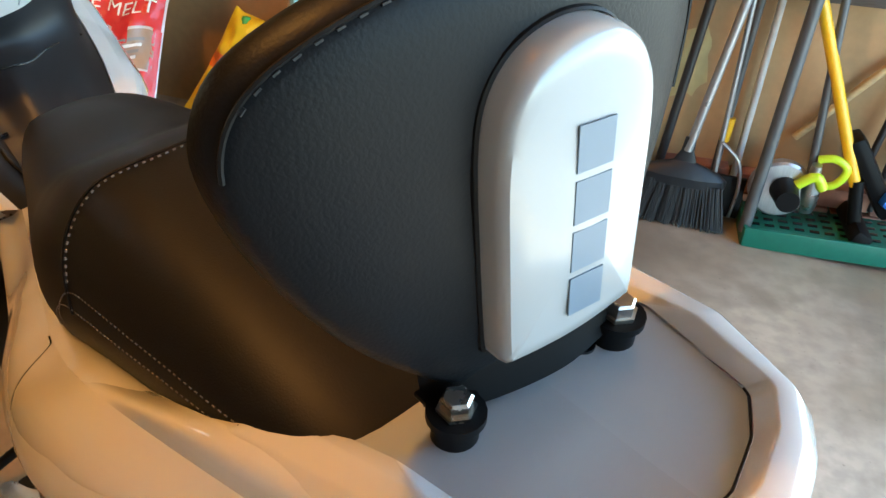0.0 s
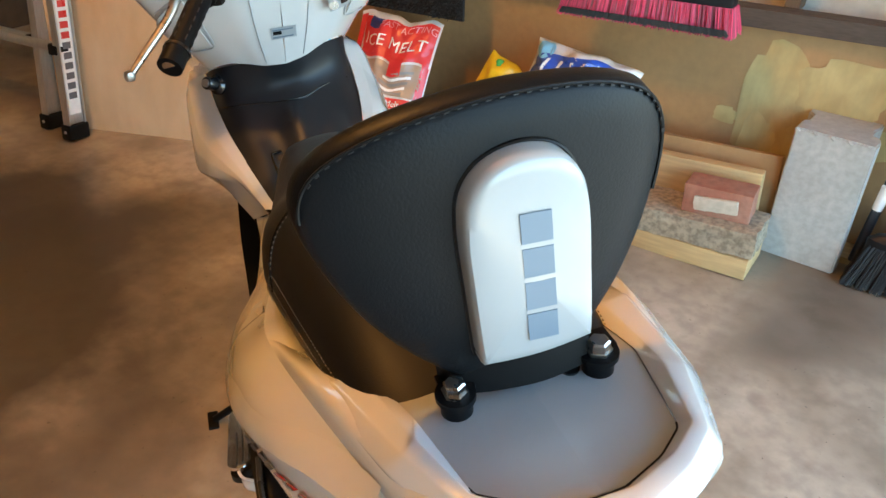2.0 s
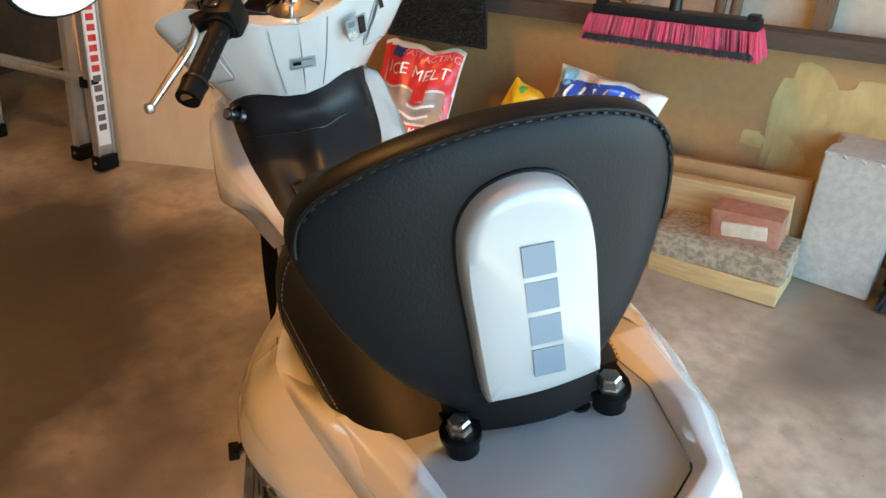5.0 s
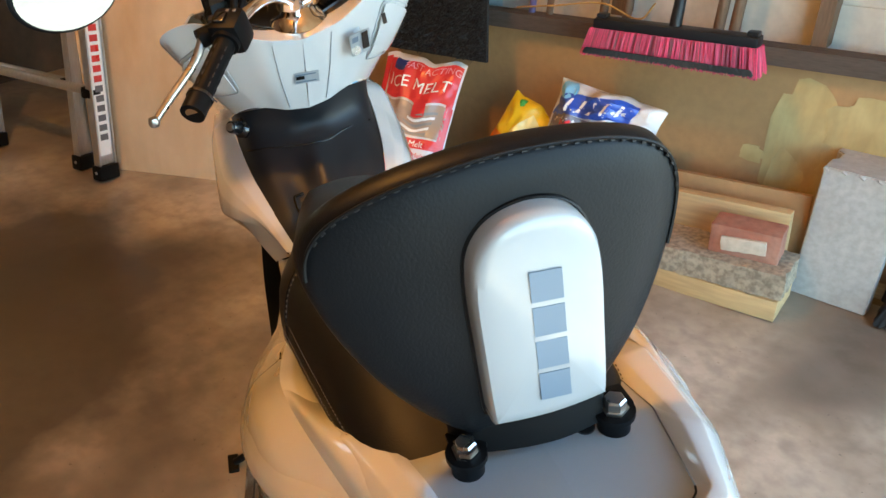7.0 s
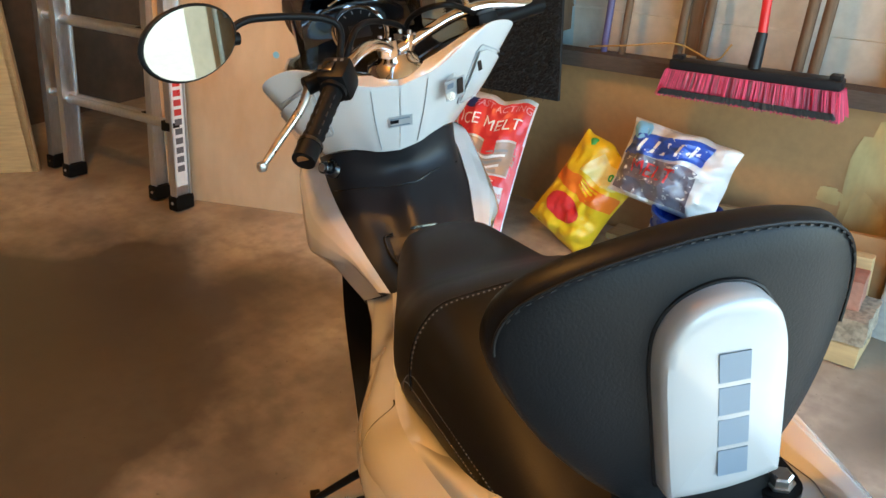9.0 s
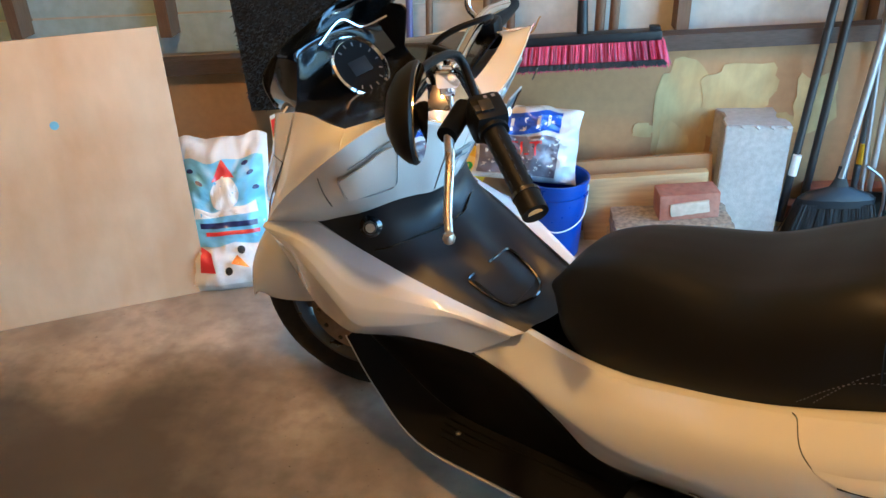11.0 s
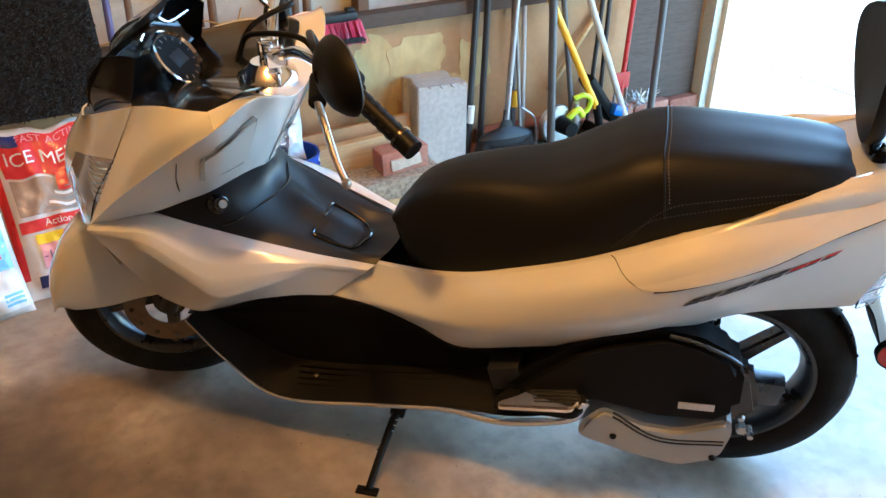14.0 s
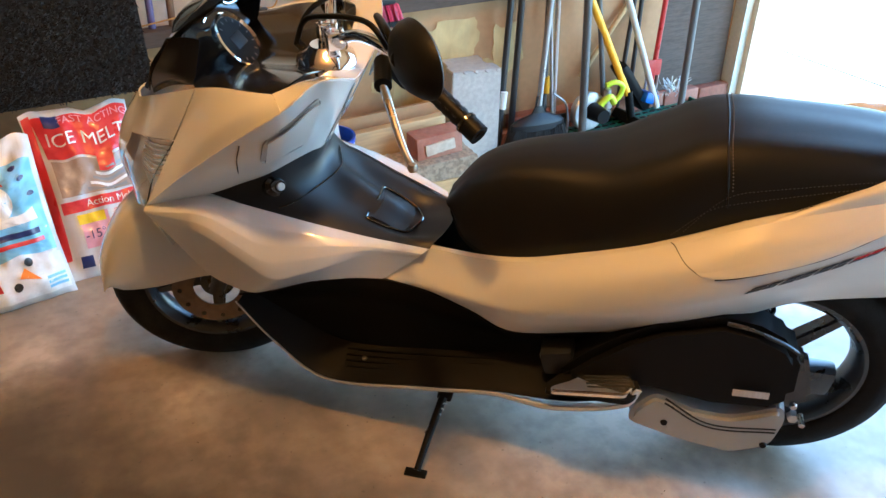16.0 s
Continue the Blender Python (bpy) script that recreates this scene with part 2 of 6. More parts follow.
cl.new(cn["Texture Coordinate"].outputs["Object"], shade_map.inputs[0])
cl.new(shade_map.outputs[0], shade_grad.inputs[0])
cl.new(cn["Mapping"].outputs[0], shade_noise.inputs["Vector"])
cl.new(shade_noise.outputs[0], shade_add.inputs[0])
cl.new(shade_grad.outputs[1], shade_add.inputs[2])
cl.new(shade_add.outputs[0], shade_range.inputs[0])
cl.new(shade_range.outputs[0], shade_mix.inputs[0])
cl.new(floor_colour, shade_mix.inputs[6])
cl.new(shade_mix.outputs[2], cb_in)
PANEL = mat("tan_hardboard", (0.40, 0.235, 0.105), 0.6, grain=0.2, grain_scale=35, stain=0.4, stain_scale=2.5, stain_color=(0.30, 0.165, 0.065), bump=0.1)
PAINT_Y = mat("pale_yellow_paint", (0.54, 0.43, 0.20), 0.6, grain=0.35, grain_scale=25, stain=0.85, stain_scale=9, stain_color=(0.42, 0.27, 0.10), stretch=(1, 1, 0.5))
RAIL_W = mat("dark_weathered_timber", (0.085, 0.062, 0.048), 0.8, grain=0.5, grain_scale=30, bump=0.4, stretch=(1, 8, 8))
STUD = mat("aged_stud_timber", (0.16, 0.10, 0.06), 0.75, grain=0.4, grain_scale=20, stretch=(8, 8, 1), bump=0.2)
SIDING = mat("painted_white_board", (0.62, 0.60, 0.55), 0.6, grain=0.25, grain_scale=30, stain=0.6, stain_scale=3, stain_color=(0.42, 0.33, 0.22))
PLY = mat("pale_plywood", (0.66, 0.50, 0.34), 0.55, grain=0.16, grain_scale=9, stain=0.75, stain_scale=3.2, stain_color=(0.50, 0.30, 0.15), stretch=(1.6, 1.6, 0.8), bump=0.05)
# brown board, its colour darkened for the shade at the back
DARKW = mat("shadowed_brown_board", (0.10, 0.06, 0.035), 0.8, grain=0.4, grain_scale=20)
PLYWALL = mat("tan_plywood_lining", (0.52, 0.34, 0.17), 0.6, grain=0.25, grain_scale=12, stain=0.4, stain_scale=1.5, stain_color=(0.40, 0.24, 0.11), stretch=(1, 1, 0.3))
JAMB = mat("cream_gloss_paint", (0.66, 0.56, 0.40), 0.45, grain=0.2, grain_scale=25)
JAMB2 = mat("pale_green_paint", (0.55, 0.60, 0.55), 0.5, grain=0.2)
SIDING_B = mat("pale_blue_painted_board", (0.42, 0.55, 0.60), 0.6, grain=0.25, grain_scale=30)
PALEWOOD = mat("pale_softwood", (0.52, 0.36, 0.17), 0.65, grain=0.35, grain_scale=16, stretch=(0.6, 6, 6), bump=0.1)
BLOCK = mat("grey_concrete_block", (0.46, 0.45, 0.42), 0.9, grain=0.3, grain_scale=60, stain=0.3, stain_scale=8, bump=0.6, bump_scale=180)
PAVER = mat("buff_stone", (0.38, 0.31, 0.22), 0.9, grain=0.85, grain_scale=70, bump=0.7, bump_scale=150)
BRICK = mat("red_brick", (0.33, 0.12, 0.075), 0.85, grain=0.4, grain_scale=50, stain=0.4, stain_scale=12, stain_color=(0.42, 0.30, 0.22), bump=0.4, random_tint=0.2)
MORTAR = mat("old_mortar", (0.55, 0.47, 0.37), 0.9, grain=0.3, bump=0.5)
MAT_B = mat("black_fibre", (0.010, 0.010, 0.011), 0.85)

# ---- floor, walls, ceiling ----
def slab(name, s0, s1, o0, o1, z0, z1, material, label, category, tilt=0.0):
    return single(name, box(s1 - s0, o1 - o0, z1 - z0, ((s0 + s1) / 2, -(o0 + o1) / 2, (z0 + z1) / 2)), material, label, category, wall_m(0, 0) @ pose(0, 0, 0, 0, -tilt, 0), kind="structure")


S_BACK, S_DOOR, O_FAR, ROOM_H = -3.6, 1.52, 6.6, 2.6
TILT_R = 2.3
slab("floor", S_BACK - 0.2, S_DOOR + 0.1, -0.3, O_FAR + 0.2, -0.15, 0, CONCRETE, "stained and worn concrete garage floor with a shadow painted in", "floor")
slab("wall_panel", S_BACK, S_DOOR, -0.02, 0.0, -0.1, 0.605, PANEL, "tan hardboard lining of the lower wall", "wall panel", TILT_R)
slab("wall_side", S_BACK, S_DOOR, -0.22, -0.12, 0.0, ROOM_H, SIDING, "white painted board wall behind the studs", "wall")
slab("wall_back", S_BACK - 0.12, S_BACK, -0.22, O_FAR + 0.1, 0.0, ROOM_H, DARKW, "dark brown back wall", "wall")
# unseen wall, coloured tan so that it bounces warm light
slab("wall_far", S_BACK, S_DOOR + 0.12, O_FAR, O_FAR + 0.12, 0.0, ROOM_H, PLYWALL, "assumed tan plywood far wall, out of view", "wall")
slab("wall_front_pier", S_DOOR, S_DOOR + 0.12, -0.22, 0.06, 0.0, ROOM_H, SIDING, "short wall beside the garage door", "wall")
# unseen wall, placed to set how much daylight enters
slab("wall_front_far", S_DOOR, S_DOOR + 0.12, 4.3, O_FAR, 0.0, ROOM_H, SIDING, "assumed wall on the far side of the garage door, out of view", "wall")
slab("door_header", S_DOOR, S_DOOR + 0.12, 0.06, 4.3, 2.2, ROOM_H, SIDING, "wall above the garage door opening", "wall")
# unseen ceiling, tan like the far wall for the warm bounce
slab("ceiling", S_BACK - 0.12, S_DOOR + 0.12, -0.22, O_FAR + 0.12, ROOM_H, ROOM_H + 0.1, PLYWALL, "assumed tan board ceiling, out of view", "ceiling")
# thin dark sheet added over the lining to darken the wall here
slab("stained_board", 1.04, S_DOOR - 0.09, -0.001, 0.006, 0.0, 0.600, RAIL_W, "dark brown sheet added to darken the wall beside the garage door", "board", TILT_R)
slab("rail", S_BACK, S_DOOR - 0.08, -0.02, 0.05, 0.605, 0.655, RAIL_W, "dark weathered timber rail on the wall", "trim", TILT_R)
GROUND = mat("pale_driveway", (0.22, 0.218, 0.21), 0.8, grain=0.3, grain_scale=25, stain=0.4, stain_scale=1.2)
ROAD = mat("worn_asphalt", (0.115, 0.115, 0.113), 0.85, grain=0.4, grain_scale=60, stain=0.4, stain_scale=0.8, bump=0.4)
slab("ground", S_DOOR + 0.1, 300, -300, 300, -0.3, -0.02, GROUND, "pale concrete driveway", "driveway")
slab("road", 2.50, 8.5, -60, 60, -0.06, -0.012, ROAD, "worn grey asphalt road beyond the driveway apron", "road")
slab("door_jamb", S_DOOR - 0.05, S_DOOR + 0.14, 0.06, 0.10, 0, 2.2, JAMB, "cream painted garage door jamb", "trim")
slab("door_stop", S_DOOR - 0.09, S_DOOR - 0.05, 0.0, 0.07, 0, 2.2, JAMB2, "pale green painted door stop strip", "trim")
for k, s in enumerate((-3.0, -2.45, -1.92, -1.30, -0.80, -0.2, 0.42, 0.95)):
    slab("wall_stud", s - 0.02, s + 0.02, -0.12, -0.03, 0.64 if k else 0.0, ROOM_H, STUD, "aged brown timber wall stud", "stud")
for k in range(14):
    for s0, s1, paint, tone in ((S_BACK, -1.25, SIDING_B, "pale blue"), (-1.25, S_DOOR, SIDING, "white")):
        slab("siding_board", s0, s1, -0.122, -0.112 - 0.004 * (k % 2), 0.62 + 0.14 * k, 0.752 + 0.14 * k, paint, "horizontal %s painted sheathing board" % tone, "board", 1.6)
slab("sole_plate", -0.95, 0.2, 0.0, 0.10, 0, 0.02, PALEWOOD, "thin wooden batten along the foot of the wall", "trim")


# ---- printed sacks ----
def glyphs(text, size):
    """A flat mesh of some words, its middle at the origin, in the x, z plane."""
    cu = bpy.data.curves.new("words", "FONT")
    cu.body, cu.size, cu.align_x, cu.align_y, cu.resolution_u = text, size, "CENTER", "CENTER", 3
    ob = bpy.data.objects.new("words", cu)
    scene.collection.objects.link(ob)
    me = bpy.data.meshes.new_from_object(ob.evaluated_get(bpy.context.evaluated_depsgraph_get()))
    bm = bmesh.new()
    bm.from_mesh(me)
    bmesh.ops.transform(bm, matrix=pose(0, 0, 0, 90, 0, 0), verts=bm.verts)
    bpy.data.objects.remove(ob)
    bpy.data.meshes.remove(me)
    bpy.data.curves.remove(cu)
    return bm


def flat(outline):
    """A flat outline in the x, z plane, cut fine enough to follow a curved face."""
    bm = bmesh.new()
    bm.faces.new([bm.verts.new((x, 0, z)) for x, z in outline])
    bmesh.ops.triangulate(bm, faces=bm.faces[:])
    for _ in range(3):
        long = [e for e in bm.edges if e.calc_length() > 0.03]
        if long:
            bmesh.ops.subdivide_edges(bm, edges=long, cuts=1)
            bmesh.ops.triangulate(bm, faces=bm.faces[:])
    return bm


def rect(x0, x1, z0, z1):
    return flat([(x0, z0), (x1, z0), (x1, z1), (x0, z1)])


def oval(x, z, a, b, n=20):
    return flat([(x + a * math.cos(2 * math.pi * k / n), z + b * math.sin(2 * math.pi * k / n)) for k in range(n)])


class Sack:
    """A filled sack: a cushion with a crumpled surface, its prints laid on the front."""

    def __init__(self, name, w, h, depth, material, label, m, seed, crumple=0.014, pinch=0.5):
        self.w, self.h, self.d, self.seed, self.c, self.pinch = w, h, depth, seed, crumple, pinch
        self.ob = thing(name, label, "sack", m)
        n = 34
        rows = []
        for i in range(n + 1):
            v = i / n
            front = [self.face(-0.5 + j / n, v, -1) for j in range(n + 1)]
            back = [self.face(0.5 - j / n, v, 1) for j in range(1, n)]
            rows.append(front + back)
        part("sack_body", grid_bm(rows, closed_u=True, cap=True), material, self.ob, smooth=60)

    def face(self, u, v, side):
        e = max(0.0, 1 - (2 * abs(u)) ** 3.2) * max(0.0, 1 - (2 * abs(v - 0.5)) ** 4) ** 0.8
        x = u * self.w * (1 - 0.06 * math.sin(math.pi * v) + 0.03 * noise.noise((v * 3, self.seed, 1)))
        z = v * self.h + 0.025 * noise.noise((u * 4, self.seed, 7)) * (1 if v > 0.5 else 0.15)
        q = Vector((u * 4.2 + self.seed * 3.1, v * 5.0, side * 2.0 + self.seed))
        wr = self.c * (noise.noise(q) + 0.6 * noise.noise(q * 2.3) + 0.45 * abs(noise.noise(q * 5.1)))
        y = side * (0.004 + self.d / 2 * e * (1.15 - self.pinch * v)) + side * wr * min(1, e * 3)
        return Vector((x, y, z))

    def onto(self, bm, lift=0.003):
        b = bm.copy()
        for v in b.verts:
            p = self.face(max(-0.5, min(0.5, v.co.x / self.w)), max(0, min(1, v.co.z / self.h)), -1)
            v.co = p + Vector((0, -lift, 0))
        return b

    def mark(self, name, bm, material, lift=0.003):
        bmesh.ops.triangulate(bm, faces=[f for f in bm.faces if len(f.verts) > 4])
        for _ in range(3):
            long = [e for e in bm.edges if e.calc_length() > 0.016]
            if long:
                bmesh.ops.subdivide_edges(bm, edges=long, cuts=1)
                bmesh.ops.triangulate(bm, faces=[f for f in bm.faces if len(f.verts) > 4])
        return part(name, self.onto(bm, lift * 1.5), material, self.ob, smooth=60)


def ink(name, c):
    return mat(name, c, 0.35, coat=0.3, grain=0.08, grain_scale=60)


SACK_W = mat("white_poly_sack", (0.70, 0.69, 0.68), 0.32, coat=0.3, grain=0.1, grain_scale=20, stain=0.2, stain_scale=6)
INK_RED, INK_BLUE, INK_NAVY = ink("red_print", (0.62, 0.03, 0.035)), ink("bright_blue_print", (0.03, 0.08, 0.42)), ink("navy_print", (0.02, 0.03, 0.12))
INK_YEL, INK_PINK, INK_WHITE = ink("yellow_print", (0.80, 0.62, 0.02)), ink("pink_print", (0.75, 0.36, 0.42)), ink("white_print", (0.80, 0.79, 0.77))
INK_GREY, INK_SKY, INK_ORANGE, INK_GREEN = ink("grey_print", (0.25, 0.24, 0.23)), ink("sky_blue_print", (0.22, 0.52, 0.75)), ink("orange_print", (0.78, 0.20, 0.02)), ink("green_print", (0.03, 0.36, 0.08))
INK_TAN, INK_BLACK = ink("tan_print", (0.35, 0.26, 0.2)), ink("black_print", (0.03, 0.03, 0.03))


def lean(s, o, turn, back):
    return wall_m(s, o, 0, turn) @ pose(0, 0, 0, -back, 0, 0)


def ice_sack():
    k = Sack("ice_melt_sack", 0.31, 0.515, 0.11, SACK_W, "white and red plastic sack of ice melt leaning by the wall", lean(-1.335, 0.45, 8, 31), 1.0, 0.013)
    k.mark("red_band", flat([(-0.115, 0.36), (0.15, 0.36), (0.15, 0.50), (-0.13, 0.49)]), INK_RED, 0.0025)
    k.mark("red_edge", rect(-0.152, -0.128, 0.06, 0.50), INK_RED, 0.0025)
    k.mark("side_edge", rect(0.132, 0.153, 0.06, 0.36), INK_RED, 0.0025)
    k.mark("blue_badge", rect(-0.10, -0.055, 0.455, 0.495), INK_NAVY, 0.0045)
    k.mark("line_one", moved(glyphs("FAST ACTING", 0.034), pose(0.045, 0, 0.475)), INK_PINK, 0.0045)
    k.mark("line_two", moved(glyphs("ICE MELT", 0.058), pose(0.012, 0, 0.415)), INK_WHITE, 0.0045)
    k.mark("house_picture", rect(-0.11, 0.14, 0.245, 0.352), INK_TAN, 0.0025)
    for i in range(5):
        k.mark("step_picture", rect(-0.03 + 0.012 * i, 0.09 + 0.006 * i, 0.25 + 0.017 * i, 0.259 + 0.017 * i), INK_WHITE if i % 2 else INK_GREY, 0.004)
    k.mark("wall_picture", rect(0.02, 0.07, 0.315, 0.372), INK_RED, 0.004)
    k.mark("lower_band", flat([(-0.12, 0.195), (0.15, 0.205), (0.15, 0.24), (-0.12, 0.23)]), INK_RED, 0.003)
    k.mark("lower_line", moved(glyphs("Action Melt", 0.030), pose(0.025, 0, 0.217)), INK_WHITE, 0.0045)
    k.mark("pink_box", rect(-0.08, 0.005, 0.085, 0.188), INK_PINK, 0.003)
    k.mark("yellow_box", rect(-0.085, -0.005, 0.158, 0.188), INK_YEL, 0.0042)
    k.mark("degrees", moved(glyphs("-15°F", 0.038), pose(-0.036, 0, 0.122)), INK_NAVY, 0.0045)
    k.mark("formula", moved(glyphs("Fast Melting\nFormula", 0.022), pose(0.078, 0, 0.168)), INK_RED, 0.0045)
    for i in range(4):
        k.mark("small_print", rect(0.025, 0.12 - 0.012 * (i % 2), 0.125 - 0.014 * i, 0.131 - 0.014 * i), INK_GREY, 0.0045)
    k.mark("foot_badge", rect(-0.105, -0.07, 0.03, 0.065), INK_NAVY, 0.0045)
    k.mark("foot_line", moved(glyphs("FAST ACTING", 0.02), pose(0.02, 0, 0.05)), INK_RED, 0.0045)


def frost_sack():
    k = Sack("blue_ice_sack", 0.28, 0.47, 0.10, SACK_W, "white and sky blue plastic sack with a winter picture", lean(-1.60, 0.545, 12, 22), 2.0, 0.016)
    k.mark("sky_picture", rect(-0.125, 0.125, 0.14, 0.40), INK_SKY, 0.0025)
    k.mark("snow_picture", oval(0.0, 0.30, 0.045, 0.05), INK_WHITE, 0.004)
    k.mark("red_cone", flat([(-0.035, 0.345), (0.035, 0.345), (0.0, 0.40)]), INK_RED, 0.0045)
    k.mark("letter_bar", flat([(-0.10, 0.225), (0.10, 0.235), (0.095, 0.262), (-0.095, 0.25)]), INK_WHITE, 0.0045)
    k.mark("letter_bar_low", rect(-0.085, 0.095, 0.195, 0.212), INK_NAVY, 0.0045)
    k.mark("red_line", rect(-0.07, 0.10, 0.172, 0.184), INK_RED, 0.0045)
    k.mark("white_snow", flat([(-0.13, 0.02), (0.13, 0.02), (0.13, 0.13), (0.02, 0.15), (-0.13, 0.12)]), INK_WHITE, 0.004)
    k.mark("orange_kite", flat([(0.0, 0.085), (0.055, 0.07), (0.02, 0.11)]), INK_ORANGE, 0.0055)
    for x, z in ((0.035, 0.125), (-0.01, 0.062)):
        k.mark("black_wheel", oval(x, z, 0.012, 0.013, 14), INK_BLACK, 0.0055)
    for i in range(3):
        k.mark("blue_stroke", rect(0.07, 0.125, 0.035 + 0.014 * i, 0.043 + 0.014 * i), INK_SKY, 0.0055)
    for x, z in ((-0.10, 0.36), (-0.075, 0.33), (0.085, 0.35), (0.10, 0.30), (0.07, 0.385)):
        k.mark("mitten_picture", oval(x, z, 0.011, 0.007, 10), INK_NAVY, 0.0045)
    k.mark("red_cloth", flat([(-0.10, 0.06), (-0.05, 0.06), (-0.06, 0.12), (-0.09, 0.14)]), INK_RED, 0.0055)


def soil_sack():
    k = Sack("potting_soil_sack", 0.25, 0.36, 0.12, ink("yellow_poly", (0.78, 0.55, 0.02)), "slumped yellow sack with red and orange prints", wall_m(-1.06, 0.26, 0.034, -6) @ pose(0, 0, 0, -16, 24, 0), 3.0, 0.024)
    k.mark("orange_band", flat([(-0.13, 0.17), (0.12, 0.19), (0.12, 0.245), (-0.12, 0.23)]), INK_ORANGE, 0.003)
    k.mark("flower_picture", oval(-0.02, 0.12, 0.07, 0.045), INK_RED, 0.004)
    k.mark("pale_label", flat([(-0.05, 0.25), (0.09, 0.26), (0.07, 0.33), (-0.02, 0.33)]), ink("pale_yellow_print", (0.80, 0.72, 0.30)), 0.003)
    k.mark("green_mark", oval(0.055, 0.30, 0.013, 0.013, 14), INK_GREEN, 0.0045)
    for i in range(3):
        k.mark("print_bar", rect(-0.02, 0.03 + 0.012 * i, 0.205 + 0.011 * i, 0.212 + 0.011 * i), INK_YEL, 0.0045)
    part("green_cap", moved(lathe([(0.0005, 0), (0.02, 0.004), (0.024, 0.03), (0.012, 0.055), (0.0005, 0.058)], 12, "Z"), pose(-0.062, -0.01, 0.30, 0, -20, 0)), INK_GREEN, k.ob, "green twisted neck of the sack")


def melt_sack():
    k = Sack("crumpled_melt_sack", 0.34, 0.235, 0.15, SACK_W, "crumpled white, blue and red plastic sack lying on a bucket", wall_m(-0.71, 0.27, 0.245, 4) @ pose(0, 0, 0, -24, 8, 0), 4.0, 0.036, 0.2)
    k.mark("blue_letters", flat([(-0.165, 0.125), (0.09, 0.155), (0.10, 0.222), (-0.15, 0.195)]), INK_BLUE, 0.003)
    for i in range(5):
        k.mark("white_gap", flat([(-0.115 + 0.04 * i, 0.142 + 0.005 * i), (-0.105 + 0.04 * i, 0.143 + 0.005 * i), (-0.098 + 0.04 * i, 0.185 + 0.004 * i), (-0.108 + 0.04 * i, 0.184 + 0.004 * i)]), INK_WHITE, 0.0045)
    k.mark("dark_field", rect(-0.16, 0.09, 0.015, 0.135), ink("slate_print", (0.16, 0.15, 0.19)), 0.0028)
    k.mark("red_words", moved(glyphs("MELT", 0.062), pose(-0.045, 0, 0.095)), INK_RED, 0.0045)
    k.mark("pale_blue_patch", oval(-0.13, 0.21, 0.03, 0.03), INK_SKY, 0.003)


ice_sack(), frost_sack(), soil_sack(), melt_sack()

# bucket
bk = thing("blue_bucket", "blue plastic bucket with a wire handle, standing by the wall", "bucket", wall_m(-0.61, 0.28))
BUCKET = mat("blue_plastic", (0.012, 0.045, 0.30), 0.35, grain=0.15)
part("shell", lathe([(0.082, 0.0), (0.084, 0.003), (0.102, 0.255), (0.108, 0.256), (0.108, 0.268), (0.100, 0.268), (0.080, 0.012), (0.0005, 0.012), (0.0005, 0.0)], 40, "Z", closed=True), BUCKET, bk)
part("rim_band", lathe([(0.1005, 0.215), (0.106, 0.216), (0.1065, 0.222), (0.101, 0.223)], 40, "Z", closed=True), BUCKET, bk)
part("handle", tube([(-0.106, 0, 0.235), (-0.08, -0.09, 0.16), (0.0, -0.13, 0.13), (0.08, -0.09, 0.16), (0.106, 0, 0.235)], 0.0025, 8, 30), mat("white_wire", (0.7, 0.7, 0.68), 0.4), bk, "thin white wire handle")

# ---- plywood, mat, ladder ----
ply = thing("plywood_sheet", "bare plywood sheet leaning upright with one blue stamp", "plywood", Matrix.Translation((-2.33, -0.30, 0)) @ pose(0, 0, 0, -5, 0, 60.5))
part("sheet", box(0.78, 0.012, 0.80, (0.0, 0, 0.40), 0.001), PLY, ply)
part("stamp", lathe([(0.0005, -0.0068), (0.012, -0.0068), (0.012, -0.006), (0.0005, -0.006)], 14, at=(0.08, 0, 0.57)), INK_SKY, ply, "small blue ink stamp")
door_b = thing("board_panel", "bare wooden board standing upright beside the ladder", "board", Matrix.Translation((-2.90, -1.17, 0)) @ pose(0, 0, 0, 0, 0, 82))
part("sheet", box(0.70, 0.022, 1.60, (-0.35, 0, 0.80), 0.002), PALEWOOD, door_b)
part("edge_strip", box(0.03, 0.03, 1.60, (-0.012, 0.004, 0.80), 0.003), PANEL, door_b, "darker worn edge strip")
fm = thing("fibre_mat", "rough black fibre door mat hung on the wall", "mat", wall_m(-1.354, 0.20, 0.47) @ pose(0, 0, 0, 0, -2.5, 0))
part("backing", box(0.46, 0.012, 0.75, (0, 0, 0.375)), MAT_B, fm)
bm = bmesh.new()
rnd = random.Random(5)
for i in range(9000):
    x, z = rnd.uniform(-0.228, 0.228), rnd.uniform(0.002, 0.56)
    a, r1 = rnd.uniform(0, 6.28), rnd.uniform(0.005, 0.012)
    dx, dz = r1 * math.cos(a), r1 * math.sin(a)
    yy = -0.006 - rnd.uniform(0.004, 0.020)
    bm.faces.new([bm.verts.new(p) for p in ((x - dz * 0.30, -0.006, z + dx * 0.30), (x + dz * 0.30, -0.006, z - dx * 0.30), (x + dx, yy, z + dz))])
pile = part("mat_fur", bm, MAT_B, fm, smooth=0)
pile["kind"] = "stuff"

